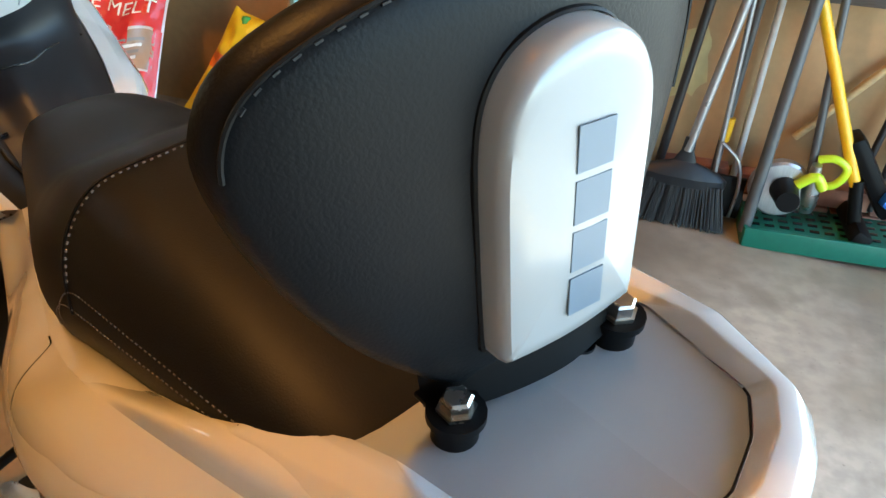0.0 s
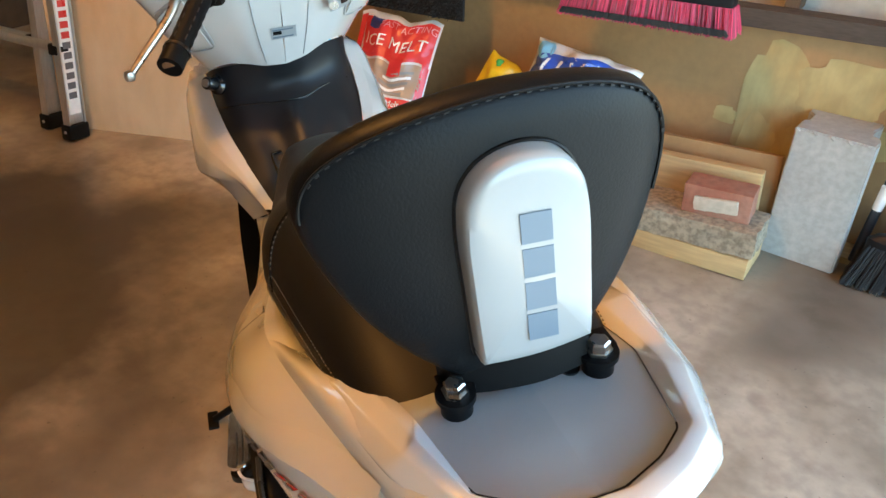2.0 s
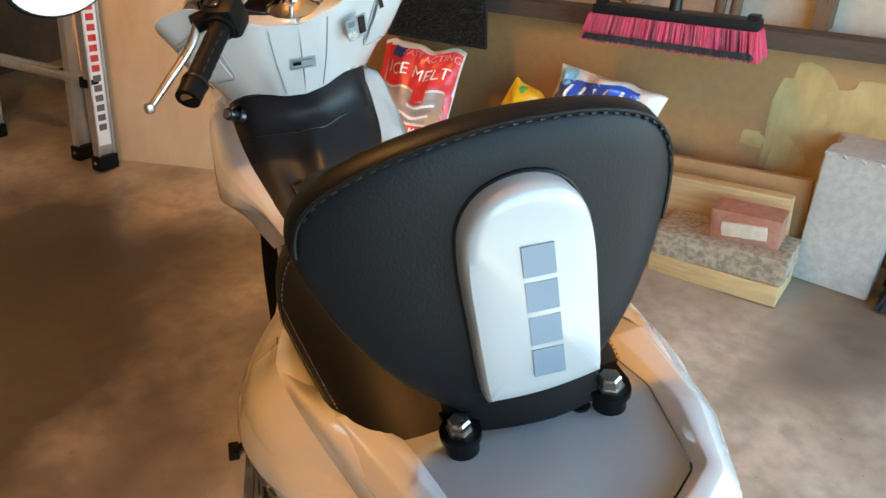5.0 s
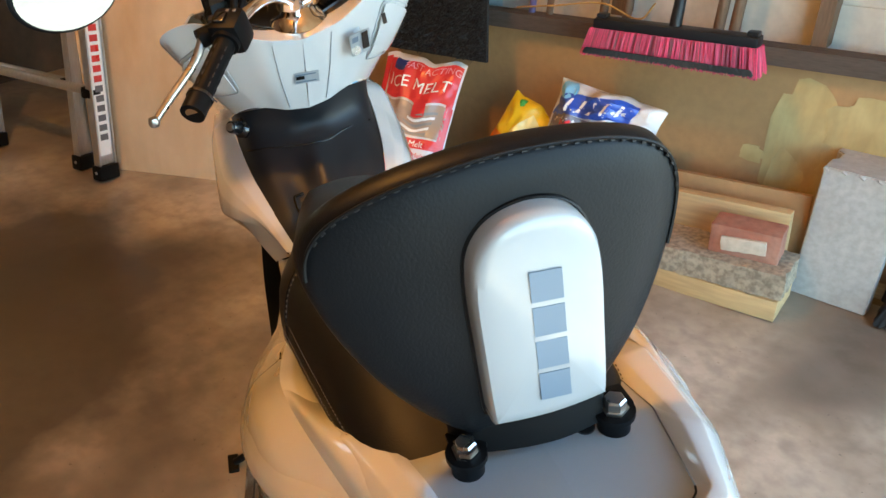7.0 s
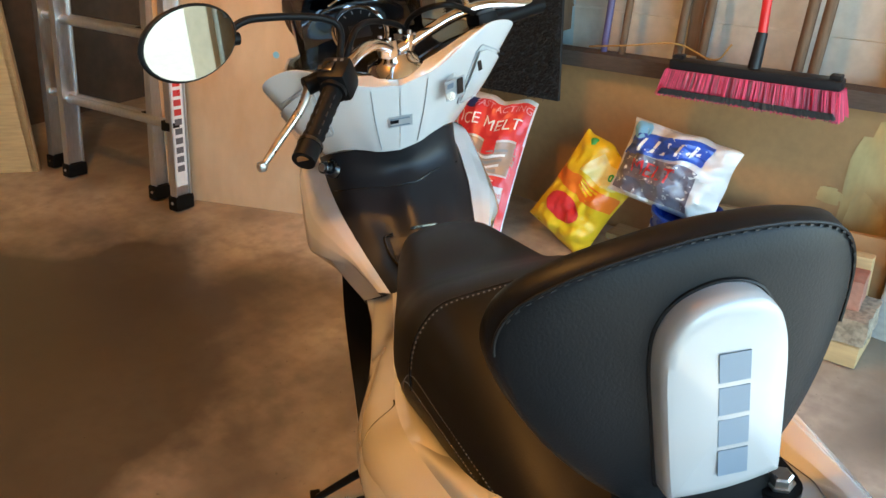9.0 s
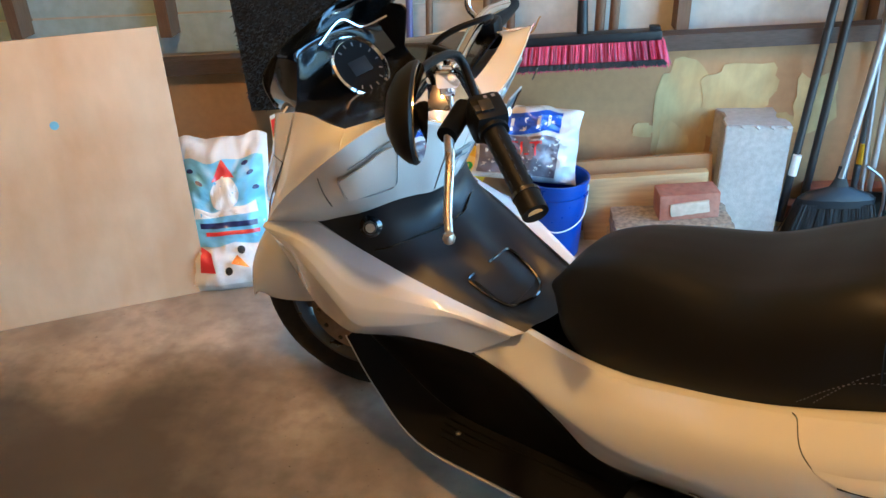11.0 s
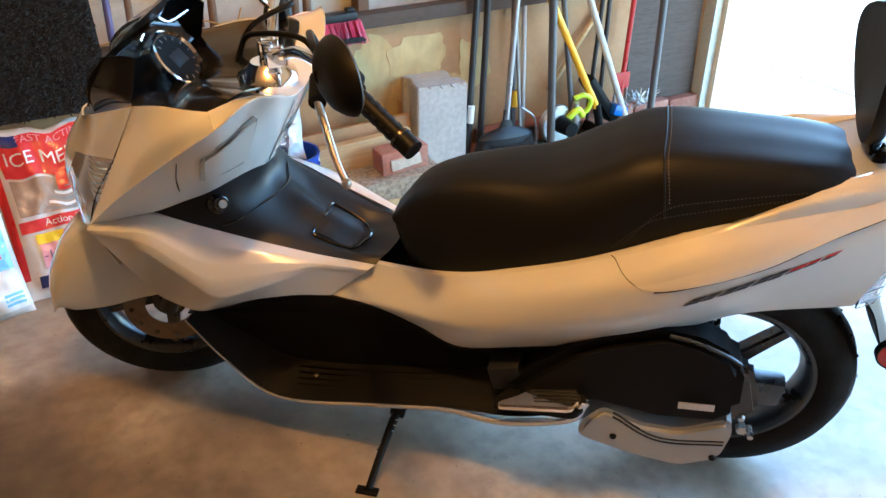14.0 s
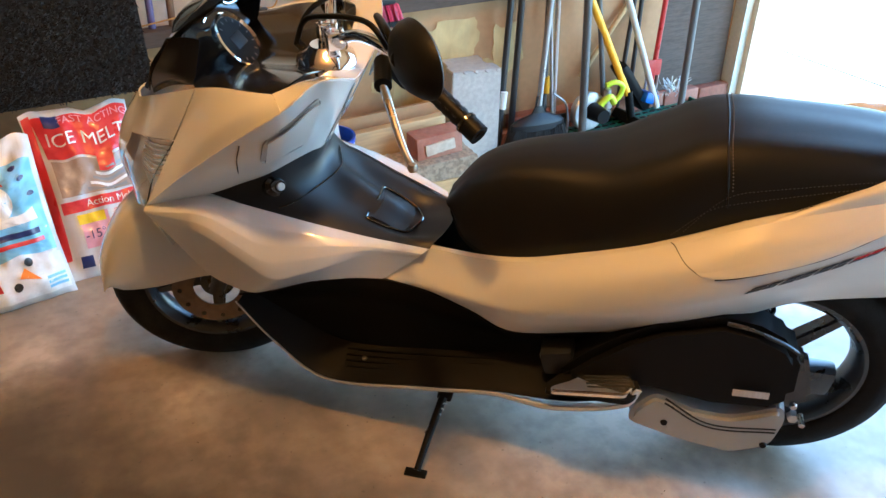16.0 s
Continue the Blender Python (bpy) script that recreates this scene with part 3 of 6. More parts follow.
LADDER_DECAL_R, LADDER_DECAL_K = ink("red_sticker", (0.55, 0.03, 0.03)), ink("dark_sticker", (0.10, 0.10, 0.11))
lad = thing("folding_ladder", "folded aluminium multi-position ladder leaning in the corner", "ladder",
            Matrix.Translation((-2.485, -0.628, 0)) @ pose(0, 0, 0, -7, 0, 45))
for x0, dz, y0 in ((-0.055, 0.0, -0.012), (0.095, -1.5, -0.05)):
    for x in (x0, x0 - 0.60):
        t = pose(x, y0, 0, 0, dz if x == x0 else -dz * 0.3, 0)
        rail = part("side_rail", moved(join(box(0.022, 0.065, 1.30, (0, 0, 0.66), 0.003), box(0.03, 0.006, 1.30, (0.004, -0.033, 0.66), 0.001), box(0.03, 0.006, 1.30, (0.004, 0.033, 0.66), 0.001)), t), ALUMINIUM, lad, "extruded aluminium side rail")
        part("rubber_foot", moved(box(0.045, 0.085, 0.055, (0.002, 0, 0.028), 0.008), t), BLACK, rail, "black rubber foot")
        part("foot_rivet", moved(lathe([(0.0005, -0.046), (0.005, -0.045), (0.006, -0.042), (0.0005, -0.042)], 10, at=(0.002, 0, 0.03)), t), STEEL, rail)
    for z in (0.31, 0.61, 0.91, 1.21):
        part("rung", tube([(x0 - 0.595, y0, z), (x0 - 0.01, y0, z)], 0.017, 12), ALUMINIUM, lad)
        part("rung_bracket", box(0.05, 0.05, 0.04, (x0 - 0.02, y0 - 0.012, z), 0.008), BLACK, lad)
face = pose(0.095, -0.05, 0, 0, -1.5, 0)
part("sticker_plate", moved(box(0.001, 0.05, 0.62, (0.0125, 0, 0.40)), face), INK_WHITE, lad, "white sticker strip")
for k in range(13):
    part("sticker_bar", moved(box(0.001, 0.032, 0.022, (0.0135, 0, 0.155 + 0.034 * k)), face), LADDER_DECAL_K if k < 6 else LADDER_DECAL_R, lad)

# ---- wooden bits, bricks and block at the foot of the wall ----
blk = thing("concrete_block", "grey hollow concrete block standing on end by the wall", "block", wall_m(0.032, 0.085) @ pose(0, 0, 0, 0, 0, -3))
prof = [(-0.102, -0.095), (0.102, -0.095), (0.105, -0.055), (0.098, -0.02), (0.075, -0.012), (0.075, 0.03), (0.085, 0.045), (0.085, 0.095), (-0.105, 0.095), (-0.105, 0.05), (-0.088, 0.035), (-0.088, -0.01), (-0.102, -0.025)]
part("shell", plate([(x, y, 0) for x, y in prof], 0.392, (0, 0, 1), 0.004), BLOCK, blk)
for k in range(5):
    part("chip", box(0.016, 0.008, 0.008, (-0.095 + 0.045 * k, -0.095, 0.386), 0.003, (20 * k, 30, 0)), BLOCK, blk)
single("timber_offcut", box(0.40, 0.038, 0.235, (0, 0, 0.1175), 0.003), PALEWOOD, "pale timber offcut standing on edge", "timber", wall_m(-0.30, 0.19) @ pose(0, 0, 0, 0, -4, 0))
single("timber_batten", box(0.50, 0.02, 0.262, (0, 0, 0.131), 0.002), PANEL, "thin tan board leaning on the wall", "board", wall_m(-0.32, 0.13) @ pose(0, 0, 0, -3, -4, 0))
single("wooden_plank", box(0.36, 0.17, 0.062, (0, 0, 0.031), 0.004), PALEWOOD, "short pale wooden plank lying on the floor", "plank", wall_m(-0.245, 0.295) @ pose(0, 0, 0, 0, -2, 0))


def rough_slab(sx, sy, sz, seed, amount, cuts=16):
    bm = box(sx, sy, sz, (0, 0, sz / 2), 0.004)
    bmesh.ops.subdivide_edges(bm, edges=[e for e in bm.edges if e.calc_length() > 0.03], cuts=cuts, use_grid_fill=True)
    for v in bm.verts:
        q = v.co * 45 + Vector((seed, 0, 0))
        v.co += Vector((noise.noise(q), noise.noise(q + Vector((9, 0, 0))), 0.4 * noise.noise(q + Vector((0, 9, 0))))) * amount
    return bm


single("stone_paver", rough_slab(0.36, 0.16, 0.075, 2, 0.006), PAVER, "split-faced buff stone paver lying on a plank", "paver", wall_m(-0.24, 0.30, 0.064) @ pose(0, 0, 0, 0, -3, 0))
br1 = thing("loose_brick", "worn red brick with mortar on its face", "brick", wall_m(-0.195, 0.29, 0.142) @ pose(0, 0, 0, 0, -3, 3))
part("brick_body", rough_slab(0.185, 0.09, 0.085, 4, 0.0015, 6), BRICK, br1)
part("mortar", moved(rough_slab(0.12, 0.012, 0.042, 6, 0.005, 6), pose(0.0, -0.046, 0.018, 0, -4, 0)), MORTAR, br1, "patch of pale old mortar")

# brick footing behind the tools
foot = thing("brick_footing", "old red brick footing showing at the foot of the wall", "footing", wall_m(0, 0), kind="structure")
bme = mesh_of("brick", box(0.19, 0.06, 0.058, (0, 0, 0.029), 0.004), BRICK)
for row in range(2):
    for k in range(6):
        b = new("brick", bme)
        b.parent = foot
        b.matrix_basis = pose(0.26 + 0.2 * k + (0.1 if row % 2 else 0), -0.025, 0.002 + 0.067 * row, 0, -TILT_R, 0)

# ---- push broom on the wall ----
pb = thing("push_broom", "push broom with bright pink bristles hung on the wall", "broom", wall_m(-0.51, 0.17, 0.0) @ pose(0, 0, 0, 0, -2.5, 0))
part("head", box(0.47, 0.055, 0.03, (0, 0, 0.672), 0.008), GREYBLACK, pb, "dark grey plastic broom head")
PINK_B, BLACK_B = mat("pink_bristle", (0.62, 0.012, 0.085), 0.5, grain=0.3, grain_scale=200), mat("black_bristle", (0.02, 0.018, 0.018), 0.7)
pn, pl = PINK_B.node_tree.nodes, PINK_B.node_tree.links
pg, ph, pr = pn.new("ShaderNodeNewGeometry"), pn.new("ShaderNodeHueSaturation"), pn.new("ShaderNodeMapRange")
pr.inputs[3].default_value, pr.inputs[4].default_value = 0.25, 1.25
pc = pn["Principled BSDF"].inputs["Base Color"]
pl.new(pg.outputs["Random Per Island"], pr.inputs[0])
pl.new(pr.outputs[0], ph.inputs["Value"])
pl.new(pc.links[0].from_socket, ph.inputs["Color"])
pl.new(ph.outputs[0], pc)
rnd = random.Random(8)


def bristles(x0, x1, y0, y1, z0, z1, n, r, splay, seed):
    rnd = random.Random(seed)
    bm = bmesh.new()
    for i in range(n):
        x, y = rnd.uniform(x0, x1), rnd.uniform(y0, y1)
        f = (x - (x0 + x1) / 2) / (x1 - x0)
        ex, ey, ez = x + splay * f + rnd.gauss(0, 0.002), y + (y - (y0 + y1) / 2) * 0.5 + rnd.gauss(0, 0.002), z0 + rnd.uniform(0, 0.008)
        top = [bm.verts.new((x + r * math.cos(a), y + r * math.sin(a), z1)) for a in (0, 2.1, 4.2)]
        low = [bm.verts.new((ex + r * math.cos(a), ey + r * math.sin(a), ez)) for a in (0, 2.1, 4.2)]
        for j in range(3):
            bm.faces.new((top[j], top[(j + 1) % 3], low[(j + 1) % 3], low[j]))
        bm.faces.new(low)
    return bm


b1 = part("pink_bristles", bristles(-0.24, 0.24, -0.036, 0.03, 0.582, 0.66, 2600, 0.0017, 0.03, 1), PINK_B, pb, "dense pink bristles")
b1["kind"] = "stuff"
b2 = part("black_bristles", bristles(-0.235, 0.235, -0.064, -0.056, 0.592, 0.610, 1500, 0.0013, 0.02, 2), BLACK_B, pb, "black inner bristles")
b2["kind"] = "stuff"
part("socket", tube([(0.0, 0, 0.675), (0.003, 0.02, 0.78)], (0.018, 0.015), 14), GREYBLACK, pb)
part("handle", tube([(0.003, 0.02, 0.74), (-0.01, 0.06, 1.60)], 0.0125, 14), mat("red_handle", (0.60, 0.02, 0.025), 0.35), pb, "red painted handle")
part("bracket_left", box(0.03, 0.03, 0.012, (-0.215, 0, 0.692), 0.003), GREYBLACK, pb)
part("bracket_right", box(0.03, 0.03, 0.012, (0.215, 0, 0.692), 0.003), GREYBLACK, pb)

# ---- long tools in a green boot tray ----
TRAY = mat("green_plastic", (0.012, 0.13, 0.085), 0.4, grain=0.15)
tr = thing("boot_tray", "green plastic slatted tray under the garden tools", "tray", wall_m(0.86, 0.135, 0.0) @ pose(0, 0, 0, 0, -3, 0))
part("floor_plate", box(0.70, 0.23, 0.008, (0, 0, 0.052), 0.002), TRAY, tr)
for y, nm in ((-0.117, "front_edge"), (0.117, "back_edge")):
    part(nm, box(0.71, 0.012, 0.06, (0, y, 0.045), 0.004), TRAY, tr)
for x in (-0.352, 0.352):
    part("end_edge", box(0.012, 0.235, 0.06, (x, 0, 0.045), 0.004), TRAY, tr)
slot = mesh_of("slot", box(0.026, 0.012, 0.003, (0, 0, 0.0575), 0.001), GLOSS)
for i in range(17):
    for j in range(6):
        o = new("slot", slot)
        o.parent = tr
        o.matrix_basis = pose(-0.32 + 0.04 * i, -0.09 + 0.036 * j, 0)

POLE_K, POLE_G, POLE_W = mat("black_painted_pole", (0.022, 0.022, 0.024), 0.4, grain=0.3), mat("grey_steel_pole", (0.30, 0.30, 0.31), 0.35, 0.6, grain=0.2), mat("pale_grey_pole", (0.50, 0.51, 0.50), 0.35, grain=0.2)
POLE_Y, POLE_R, POLE_D = mat("yellow_fibreglass", (0.78, 0.42, 0.012), 0.35, grain=0.15), mat("red_painted_pole", (0.42, 0.02, 0.02), 0.35, grain=0.2), mat("dark_grey_pole", (0.07, 0.072, 0.075), 0.4, grain=0.2)
BLUE_P = mat("blue_tool_plastic", (0.01, 0.10, 0.45), 0.4)
LIME = mat("lime_plastic", (0.55, 0.72, 0.03), 0.35, grain=0.1)


def tool(name, label, low, high, o0, o1, r, material, category="garden tool", up=1.45):
    """A long pole from a low point (s, z) through a higher one, drawn on upwards."""
    t = thing(name, label, category, wall_m(low[0], o0, 0))
    g = (up - low[1]) / (high[1] - low[1])
    t.location.z = 0
    end = ((high[0] - low[0]) * g, (o0 - o1) * 1.0, up)
    part("pole", tube([(0, 0, low[1]), (end[0] * 0.5, end[1] * 0.5, (up + low[1]) / 2), end], r, 14, 10), material, t)
    return t


a = tool("shovel", "black handled shovel with a white label", (0.165, 0.03), (0.215, 0.642), 0.12, 0.02, 0.013, POLE_K)
part("label_band", tube([(0.013, 0, 0.20), (0.018, 0, 0.27)], 0.0138, 14), INK_WHITE, a, "white paper label")
a = tool("rake", "dark handled rake standing against the wall", (0.245, 0.03), (0.276, 0.637), 0.08, 0.02, 0.013, POLE_K)
a = tool("upright_broom", "upright broom with a grey handle and black bristles", (0.305, 0.22), (0.350, 0.631), 0.19, 0.06, 0.012, POLE_G, "broom")
part("neck", lathe([(0.014, 0.26), (0.017, 0.22), (0.03, 0.19), (0.10, 0.165), (0.118, 0.15), (0.118, 0.125), (0.0005, 0.125)], 24, "Z"), GREYBLACK, a, "flared grey plastic broom head").matrix_basis = Matrix.Diagonal((1.05, 0.28, 1, 1))
q = part("bristles", bristles(-0.115, 0.115, -0.028, 0.028, 0.004, 0.135, 1300, 0.0016, 0.07, 4), BLACK_B, a, "long black bristles")
q["kind"] = "stuff"
a = tool("dustpan", "long handled dustpan with a bent wire frame", (0.40, 0.12), (0.372, 0.60), 0.15, 0.04, 0.007, POLE_G)
part("wire_frame", tube([(-0.005, 0, 0.245), (0.05, -0.01, 0.20), (0.07, -0.01, 0.12), (0.068, -0.01, 0.03)], 0.005, 8, 20), POLE_G, a)
part("pan", box(0.15, 0.02, 0.12, (0.02, 0.02, 0.08), 0.006, (-10, 0, 0)), BLACK, a)
a = tool("long_fork", "brown handled tool with a yellow collar", (0.41, 0.06), (0.398, 0.62), 0.07, 0.02, 0.011, POLE_D)
part("collar", tube([(0, 0, 0.22), (0, 0, 0.29)], 0.014, 14), POLE_Y, a, "yellow plastic collar")
a = tool("snow_shovel", "thick dark grey pole in the green tray", (0.506, 0.03), (0.506, 0.618), 0.225, 0.08, 0.0165, POLE_D)
a = tool("grass_trimmer", "grey string trimmer with a lime green guard", (0.655, 0.10), (0.585, 0.62), 0.16, 0.06, 0.011, POLE_D)
part("motor_head", moved(lathe([(0.0005, -0.055), (0.02, -0.055), (0.026, -0.03), (0.026, 0.02), (0.018, 0.05), (0.013, 0.10), (0.0005, 0.10)], 20, "Z"), pose(0, 0, 0.145, 12, -8, 0)), STEEL, a, "grey metal gear head")
part("lime_guard", tube([(0.0, 0.0, 0.17), (0.05, -0.01, 0.19), (0.065, -0.015, 0.24), (0.03, -0.01, 0.262), (-0.01, 0, 0.25)], 0.011, 12, 24), LIME, a, "lime green plastic loop")
a = tool("mattock", "yellow fibreglass handled tool with a black collar", (0.755, 0.20), (0.543, 0.615), 0.17, 0.02, 0.0155, POLE_Y)
part("collar", tube([(0, 0, 0.215), (0.04, 0.0, 0.07)], 0.018, 14), BLACK, a, "black rubber collar")
part("steel_head", box(0.05, 0.20, 0.045, (0.045, 0.02, 0.075), 0.012, (0, 25, 0)), BLACK, a)
a = tool("push_pole", "pale grey pole with a blue scrubber foot", (0.905, 0.13), (0.719, 0.601), 0.19, 0.02, 0.0135, POLE_W)
part("blue_foot", box(0.09, 0.07, 0.05, (-0.035, 0.03, 0.17), 0.018, (0, 20, 10)), BLUE_P, a, "bright blue plastic foot")
part("black_blade", box(0.05, 0.09, 0.26, (-0.11, 0.06, 0.22), 0.02, (0, -38, 0)), BLACK, a)
a = tool("red_scraper", "red painted scraper with a notched red blade", (0.93, 0.20), (0.962, 0.582), 0.10, 0.02, 0.011, POLE_R)
part("blade", box(0.075, 0.012, 0.07, (0, 0, 0.275), 0.004), POLE_R, a)
for x in (-0.03, 0.0, 0.03):
    part("tine", tube([(x, 0, 0.25), (x * 1.1, 0, 0.12)], 0.005, 8), STEEL, a)
a = tool("iron_bar", "dark grey curved pole in the green tray", (1.009, 0.08), (1.05, 0.574), 0.22, 0.06, 0.0155, POLE_D)
for s0, z0, s1, z1, nm in ((0.80, 0.10, 0.83, 0.6, "hoe"), (0.86, 0.08, 0.865, 0.6, "spade"), (0.47, 0.08, 0.452, 0.6, "edger")):
    tool(nm, "thin dark handled garden tool against the wall", (s0, z0), (s1, z1), 0.05, 0.02, 0.010, POLE_K if nm != "edger" else POLE_W)
tool("wooden_rake", "wooden handled tool leaning steeply", (0.60, 0.25), (0.86, 0.62), 0.03, 0.02, 0.011, PALEWOOD)
sw = thing("circular_saw", "grey circular saw resting in the green tray", "saw", wall_m(0.575, 0.15, 0.06))
part("blade_guard", lathe([(0.0005, -0.02), (0.075, -0.02), (0.082, -0.012), (0.082, 0.012), (0.075, 0.02), (0.0005, 0.02)], 36, "Y", (0, 0, 0.085)), ALUMINIUM, sw, "round aluminium blade guard")
part("motor", lathe([(0.0005, -0.10), (0.03, -0.10), (0.038, -0.02), (0.038, 0.0), (0.0005, 0.0)], 24, "Y", (0.01, 0, 0.09)), BLACK, sw)
part("handle", tube([(0.02, -0.03, 0.10), (0.07, -0.04, 0.15), (0.10, -0.04, 0.12)], 0.014, 12, 14), LIME, sw, "lime green grip")
wb = thing("wire_brush", "tangle of stiff wire on a tool head", "brush", wall_m(1.03, 0.12, 0.14))
rnd = random.Random(3)
bmw = bmesh.new()
for k in range(60):
    a = Vector((rnd.uniform(-0.05, 0.05), rnd.uniform(-0.03, 0.03), rnd.uniform(0, 0.05)))
    e = a + Vector((rnd.gauss(0, 0.03), rnd.gauss(0, 0.02), rnd.uniform(0.01, 0.05)))
    bmw = join(bmw, tube([a, e], 0.0015, 4))
o = part("wires", bmw, STEEL, wb)
o["kind"] = "stuff"

# things on the rail
for k, (s, r, mt, lb) in enumerate(((-1.085, 0.012, mat("purple_pipe", (0.10, 0.09, 0.22), 0.4), "short purple pipe standing on the rail"), (-0.832, 0.014, STUD, "brown rod standing on the rail"), (-0.755, 0.014, STUD, "brown rod standing on the rail"),
                                    (-0.47, 0.016, STUD, "dark brown stake standing on the rail"), (-0.425, 0.016, STUD, "dark brown stake standing on the rail"), (-1.02, 0.012, STUD, "thin brown stake standing on the rail"))):
    single("standing_rod", moved(tube([(0, 0, 0), (0.012, 0.03, 0.5)], r, 12), pose(0, 0, 0)), mt, lb, "rod", wall_m(s, 0.0, 0.655 + 0.04 * s), group="rods on the rail")
single("twine", tube([(-0.35, 0, 0.0), (-0.2, -0.02, 0.03), (-0.05, 0.0, 0.055), (0.08, -0.02, 0.03), (0.12, 0.0, 0.08)], 0.003, 6, 40), mat("straw_twine", (0.42, 0.26, 0.08), 0.8), "loose straw coloured twine along the rail", "twine", wall_m(-0.78, 0.02, 0.625))
# yellow paint left on the hardboard
for k, (s0, z0, w, h) in enumerate(((-0.17, 0.36, 0.10, 0.20), (-0.20, 0.22, 0.05, 0.12), (-0.30, 0.315, 0.035, 0.025), (0.0, 0.45, 0.12, 0.09), (0.05, 0.33, 0.16, 0.05), (0.25, 0.40, 0.07, 0.10))):
    n = 26
    pts = []
    for i in range(n):
        a = 2 * math.pi * i / n
        k2 = 1 + 0.35 * noise.noise((math.cos(a) * 2 + k * 5, math.sin(a) * 2, 0)) + 0.15 * noise.noise((math.cos(a) * 7, math.sin(a) * 7, k))
        pts.append((w * k2 * math.copysign(abs(math.cos(a)) ** 0.7, math.cos(a)), -0.0, h * k2 * math.copysign(abs(math.sin(a)) ** 0.7, math.sin(a))))
    single("paint_patch", plate(pts, 0.0015, (0, -1, 0)), PAINT_Y, "patch of old pale yellow paint", "paint patch", wall_m(s0, 0.0005 + 0.0008 * k, z0), group="paint patches", kind="structure")

# ---- ceiling bulb: out of view, added for the warm light ----
cb = thing("assumed_ceiling_lamp", "assumed warm bulb in a white porcelain holder under the ceiling, out of view", "lamp", Matrix.Translation((-1.10, -0.72, ROOM_H)) @ pose(0, 0, 0, 180, 0, 0))
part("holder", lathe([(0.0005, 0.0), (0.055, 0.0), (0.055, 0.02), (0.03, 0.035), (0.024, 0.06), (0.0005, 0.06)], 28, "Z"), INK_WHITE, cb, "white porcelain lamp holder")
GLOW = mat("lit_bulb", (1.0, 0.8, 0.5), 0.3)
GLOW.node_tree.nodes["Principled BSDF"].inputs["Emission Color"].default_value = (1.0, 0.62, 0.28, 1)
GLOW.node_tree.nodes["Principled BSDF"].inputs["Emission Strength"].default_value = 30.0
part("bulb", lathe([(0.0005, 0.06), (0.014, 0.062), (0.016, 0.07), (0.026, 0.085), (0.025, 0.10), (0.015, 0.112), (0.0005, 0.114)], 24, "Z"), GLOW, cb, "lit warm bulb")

# ---- grit on the floor ----
rnd = random.Random(31)
bm = bmesh.new()
for k in range(45):
    x, y, q = rnd.uniform(-2.1, 0.9), rnd.uniform(-0.95, 0.95), rnd.uniform(0.0008, 0.0026)
    ring = [(x + q * rnd.uniform(0.5, 1.2) * math.cos(t), y + q * rnd.uniform(0.4, 1.0) * math.sin(t)) for t in (0, 1.3, 2.5, 3.8, 5.0)]
    low_ring = [bm.verts.new((u, v, 0.0)) for u, v in ring]
    tip = bm.verts.new((x, y, q * rnd.uniform(0.4, 0.9)))
    for t in range(5):
        bm.faces.new((low_ring[t], low_ring[(t + 1) % 5], tip))
single("floor_grit", bm, mat("dark_grit", (0.07, 0.055, 0.04), 0.8, grain=0.4), "scattered bits of dark grit on the concrete floor", "grit", kind="stuff", smooth=0)

# ---- the scooter: x towards its tail, y to its right, z up; leaning on the side stand ----
def mir(p, sgn):
    return [(x, sgn * y, z) for x, y, z in p]


def wheel(parent_thing, name, r, width, spokes, axle, turn):
    bead, half = width * 0.37, width / 2
    w = part(name, lathe([(r - 0.083, -bead), (r - 0.078, -half * 0.84), (r - 0.052, -half), (r - 0.022, -half * 0.88), (r - 0.005, -half / 2), (r, 0),
                          (r - 0.005, half / 2), (r - 0.022, half * 0.88), (r - 0.052, half), (r - 0.078, half * 0.84), (r - 0.083, bead)], 72, closed=True),
             RUBBER, parent_thing, "black rubber tyre with a grooved tread")
    w.matrix_basis = pose(*axle) @ turn
    ri = r - 0.081
    part("rim", lathe([(ri + 0.003, -bead - 0.002), (ri - 0.008, -bead - 0.003), (ri - 0.018, -bead + 0.006), (ri - 0.026, -0.014), (ri - 0.026, 0.014), (ri - 0.018, bead - 0.006), (ri - 0.008, bead + 0.003), (ri + 0.003, bead + 0.002)], 64, closed=True), ALLOY, w, "dark grey cast alloy rim")
    part("hub", lathe([(0.02, -0.05), (0.04, -0.045), (0.045, 0), (0.04, 0.045), (0.02, 0.05)], 24), ALLOY, w)
    for k in range(spokes):
        a = 2 * math.pi * k / spokes - 0.45
        c1, s1 = math.cos(a), math.sin(a)
        part("spoke", plate([(0.03 * c1 - 0.017 * s1, -0.018, 0.03 * s1 + 0.017 * c1), (0.03 * c1 + 0.017 * s1, -0.018, 0.03 * s1 - 0.017 * c1),
                             ((ri - 0.01) * c1 + 0.011 * s1, -0.018, (ri - 0.01) * s1 - 0.011 * c1), ((ri - 0.01) * c1 - 0.011 * s1, -0.018, (ri - 0.01) * s1 + 0.011 * c1)], 0.036, (0, 1, 0), 0.005), ALLOY, w)
    groove = mesh_of("tread_groove", box(0.006, 0.034, 0.004, (0, 0, 0)), GLOSS)
    for k in range(30):
        for sgn in (-1, 1):
            g = new("tread_groove", groove)
            g.parent = w
            g.matrix_basis = pose(0, 0, 0, 0, 12 * k + sgn * 3, 0) @ pose(0, sgn * width * 0.3, r - 0.0135, -sgn * 38, 0, sgn * 25)
    return w


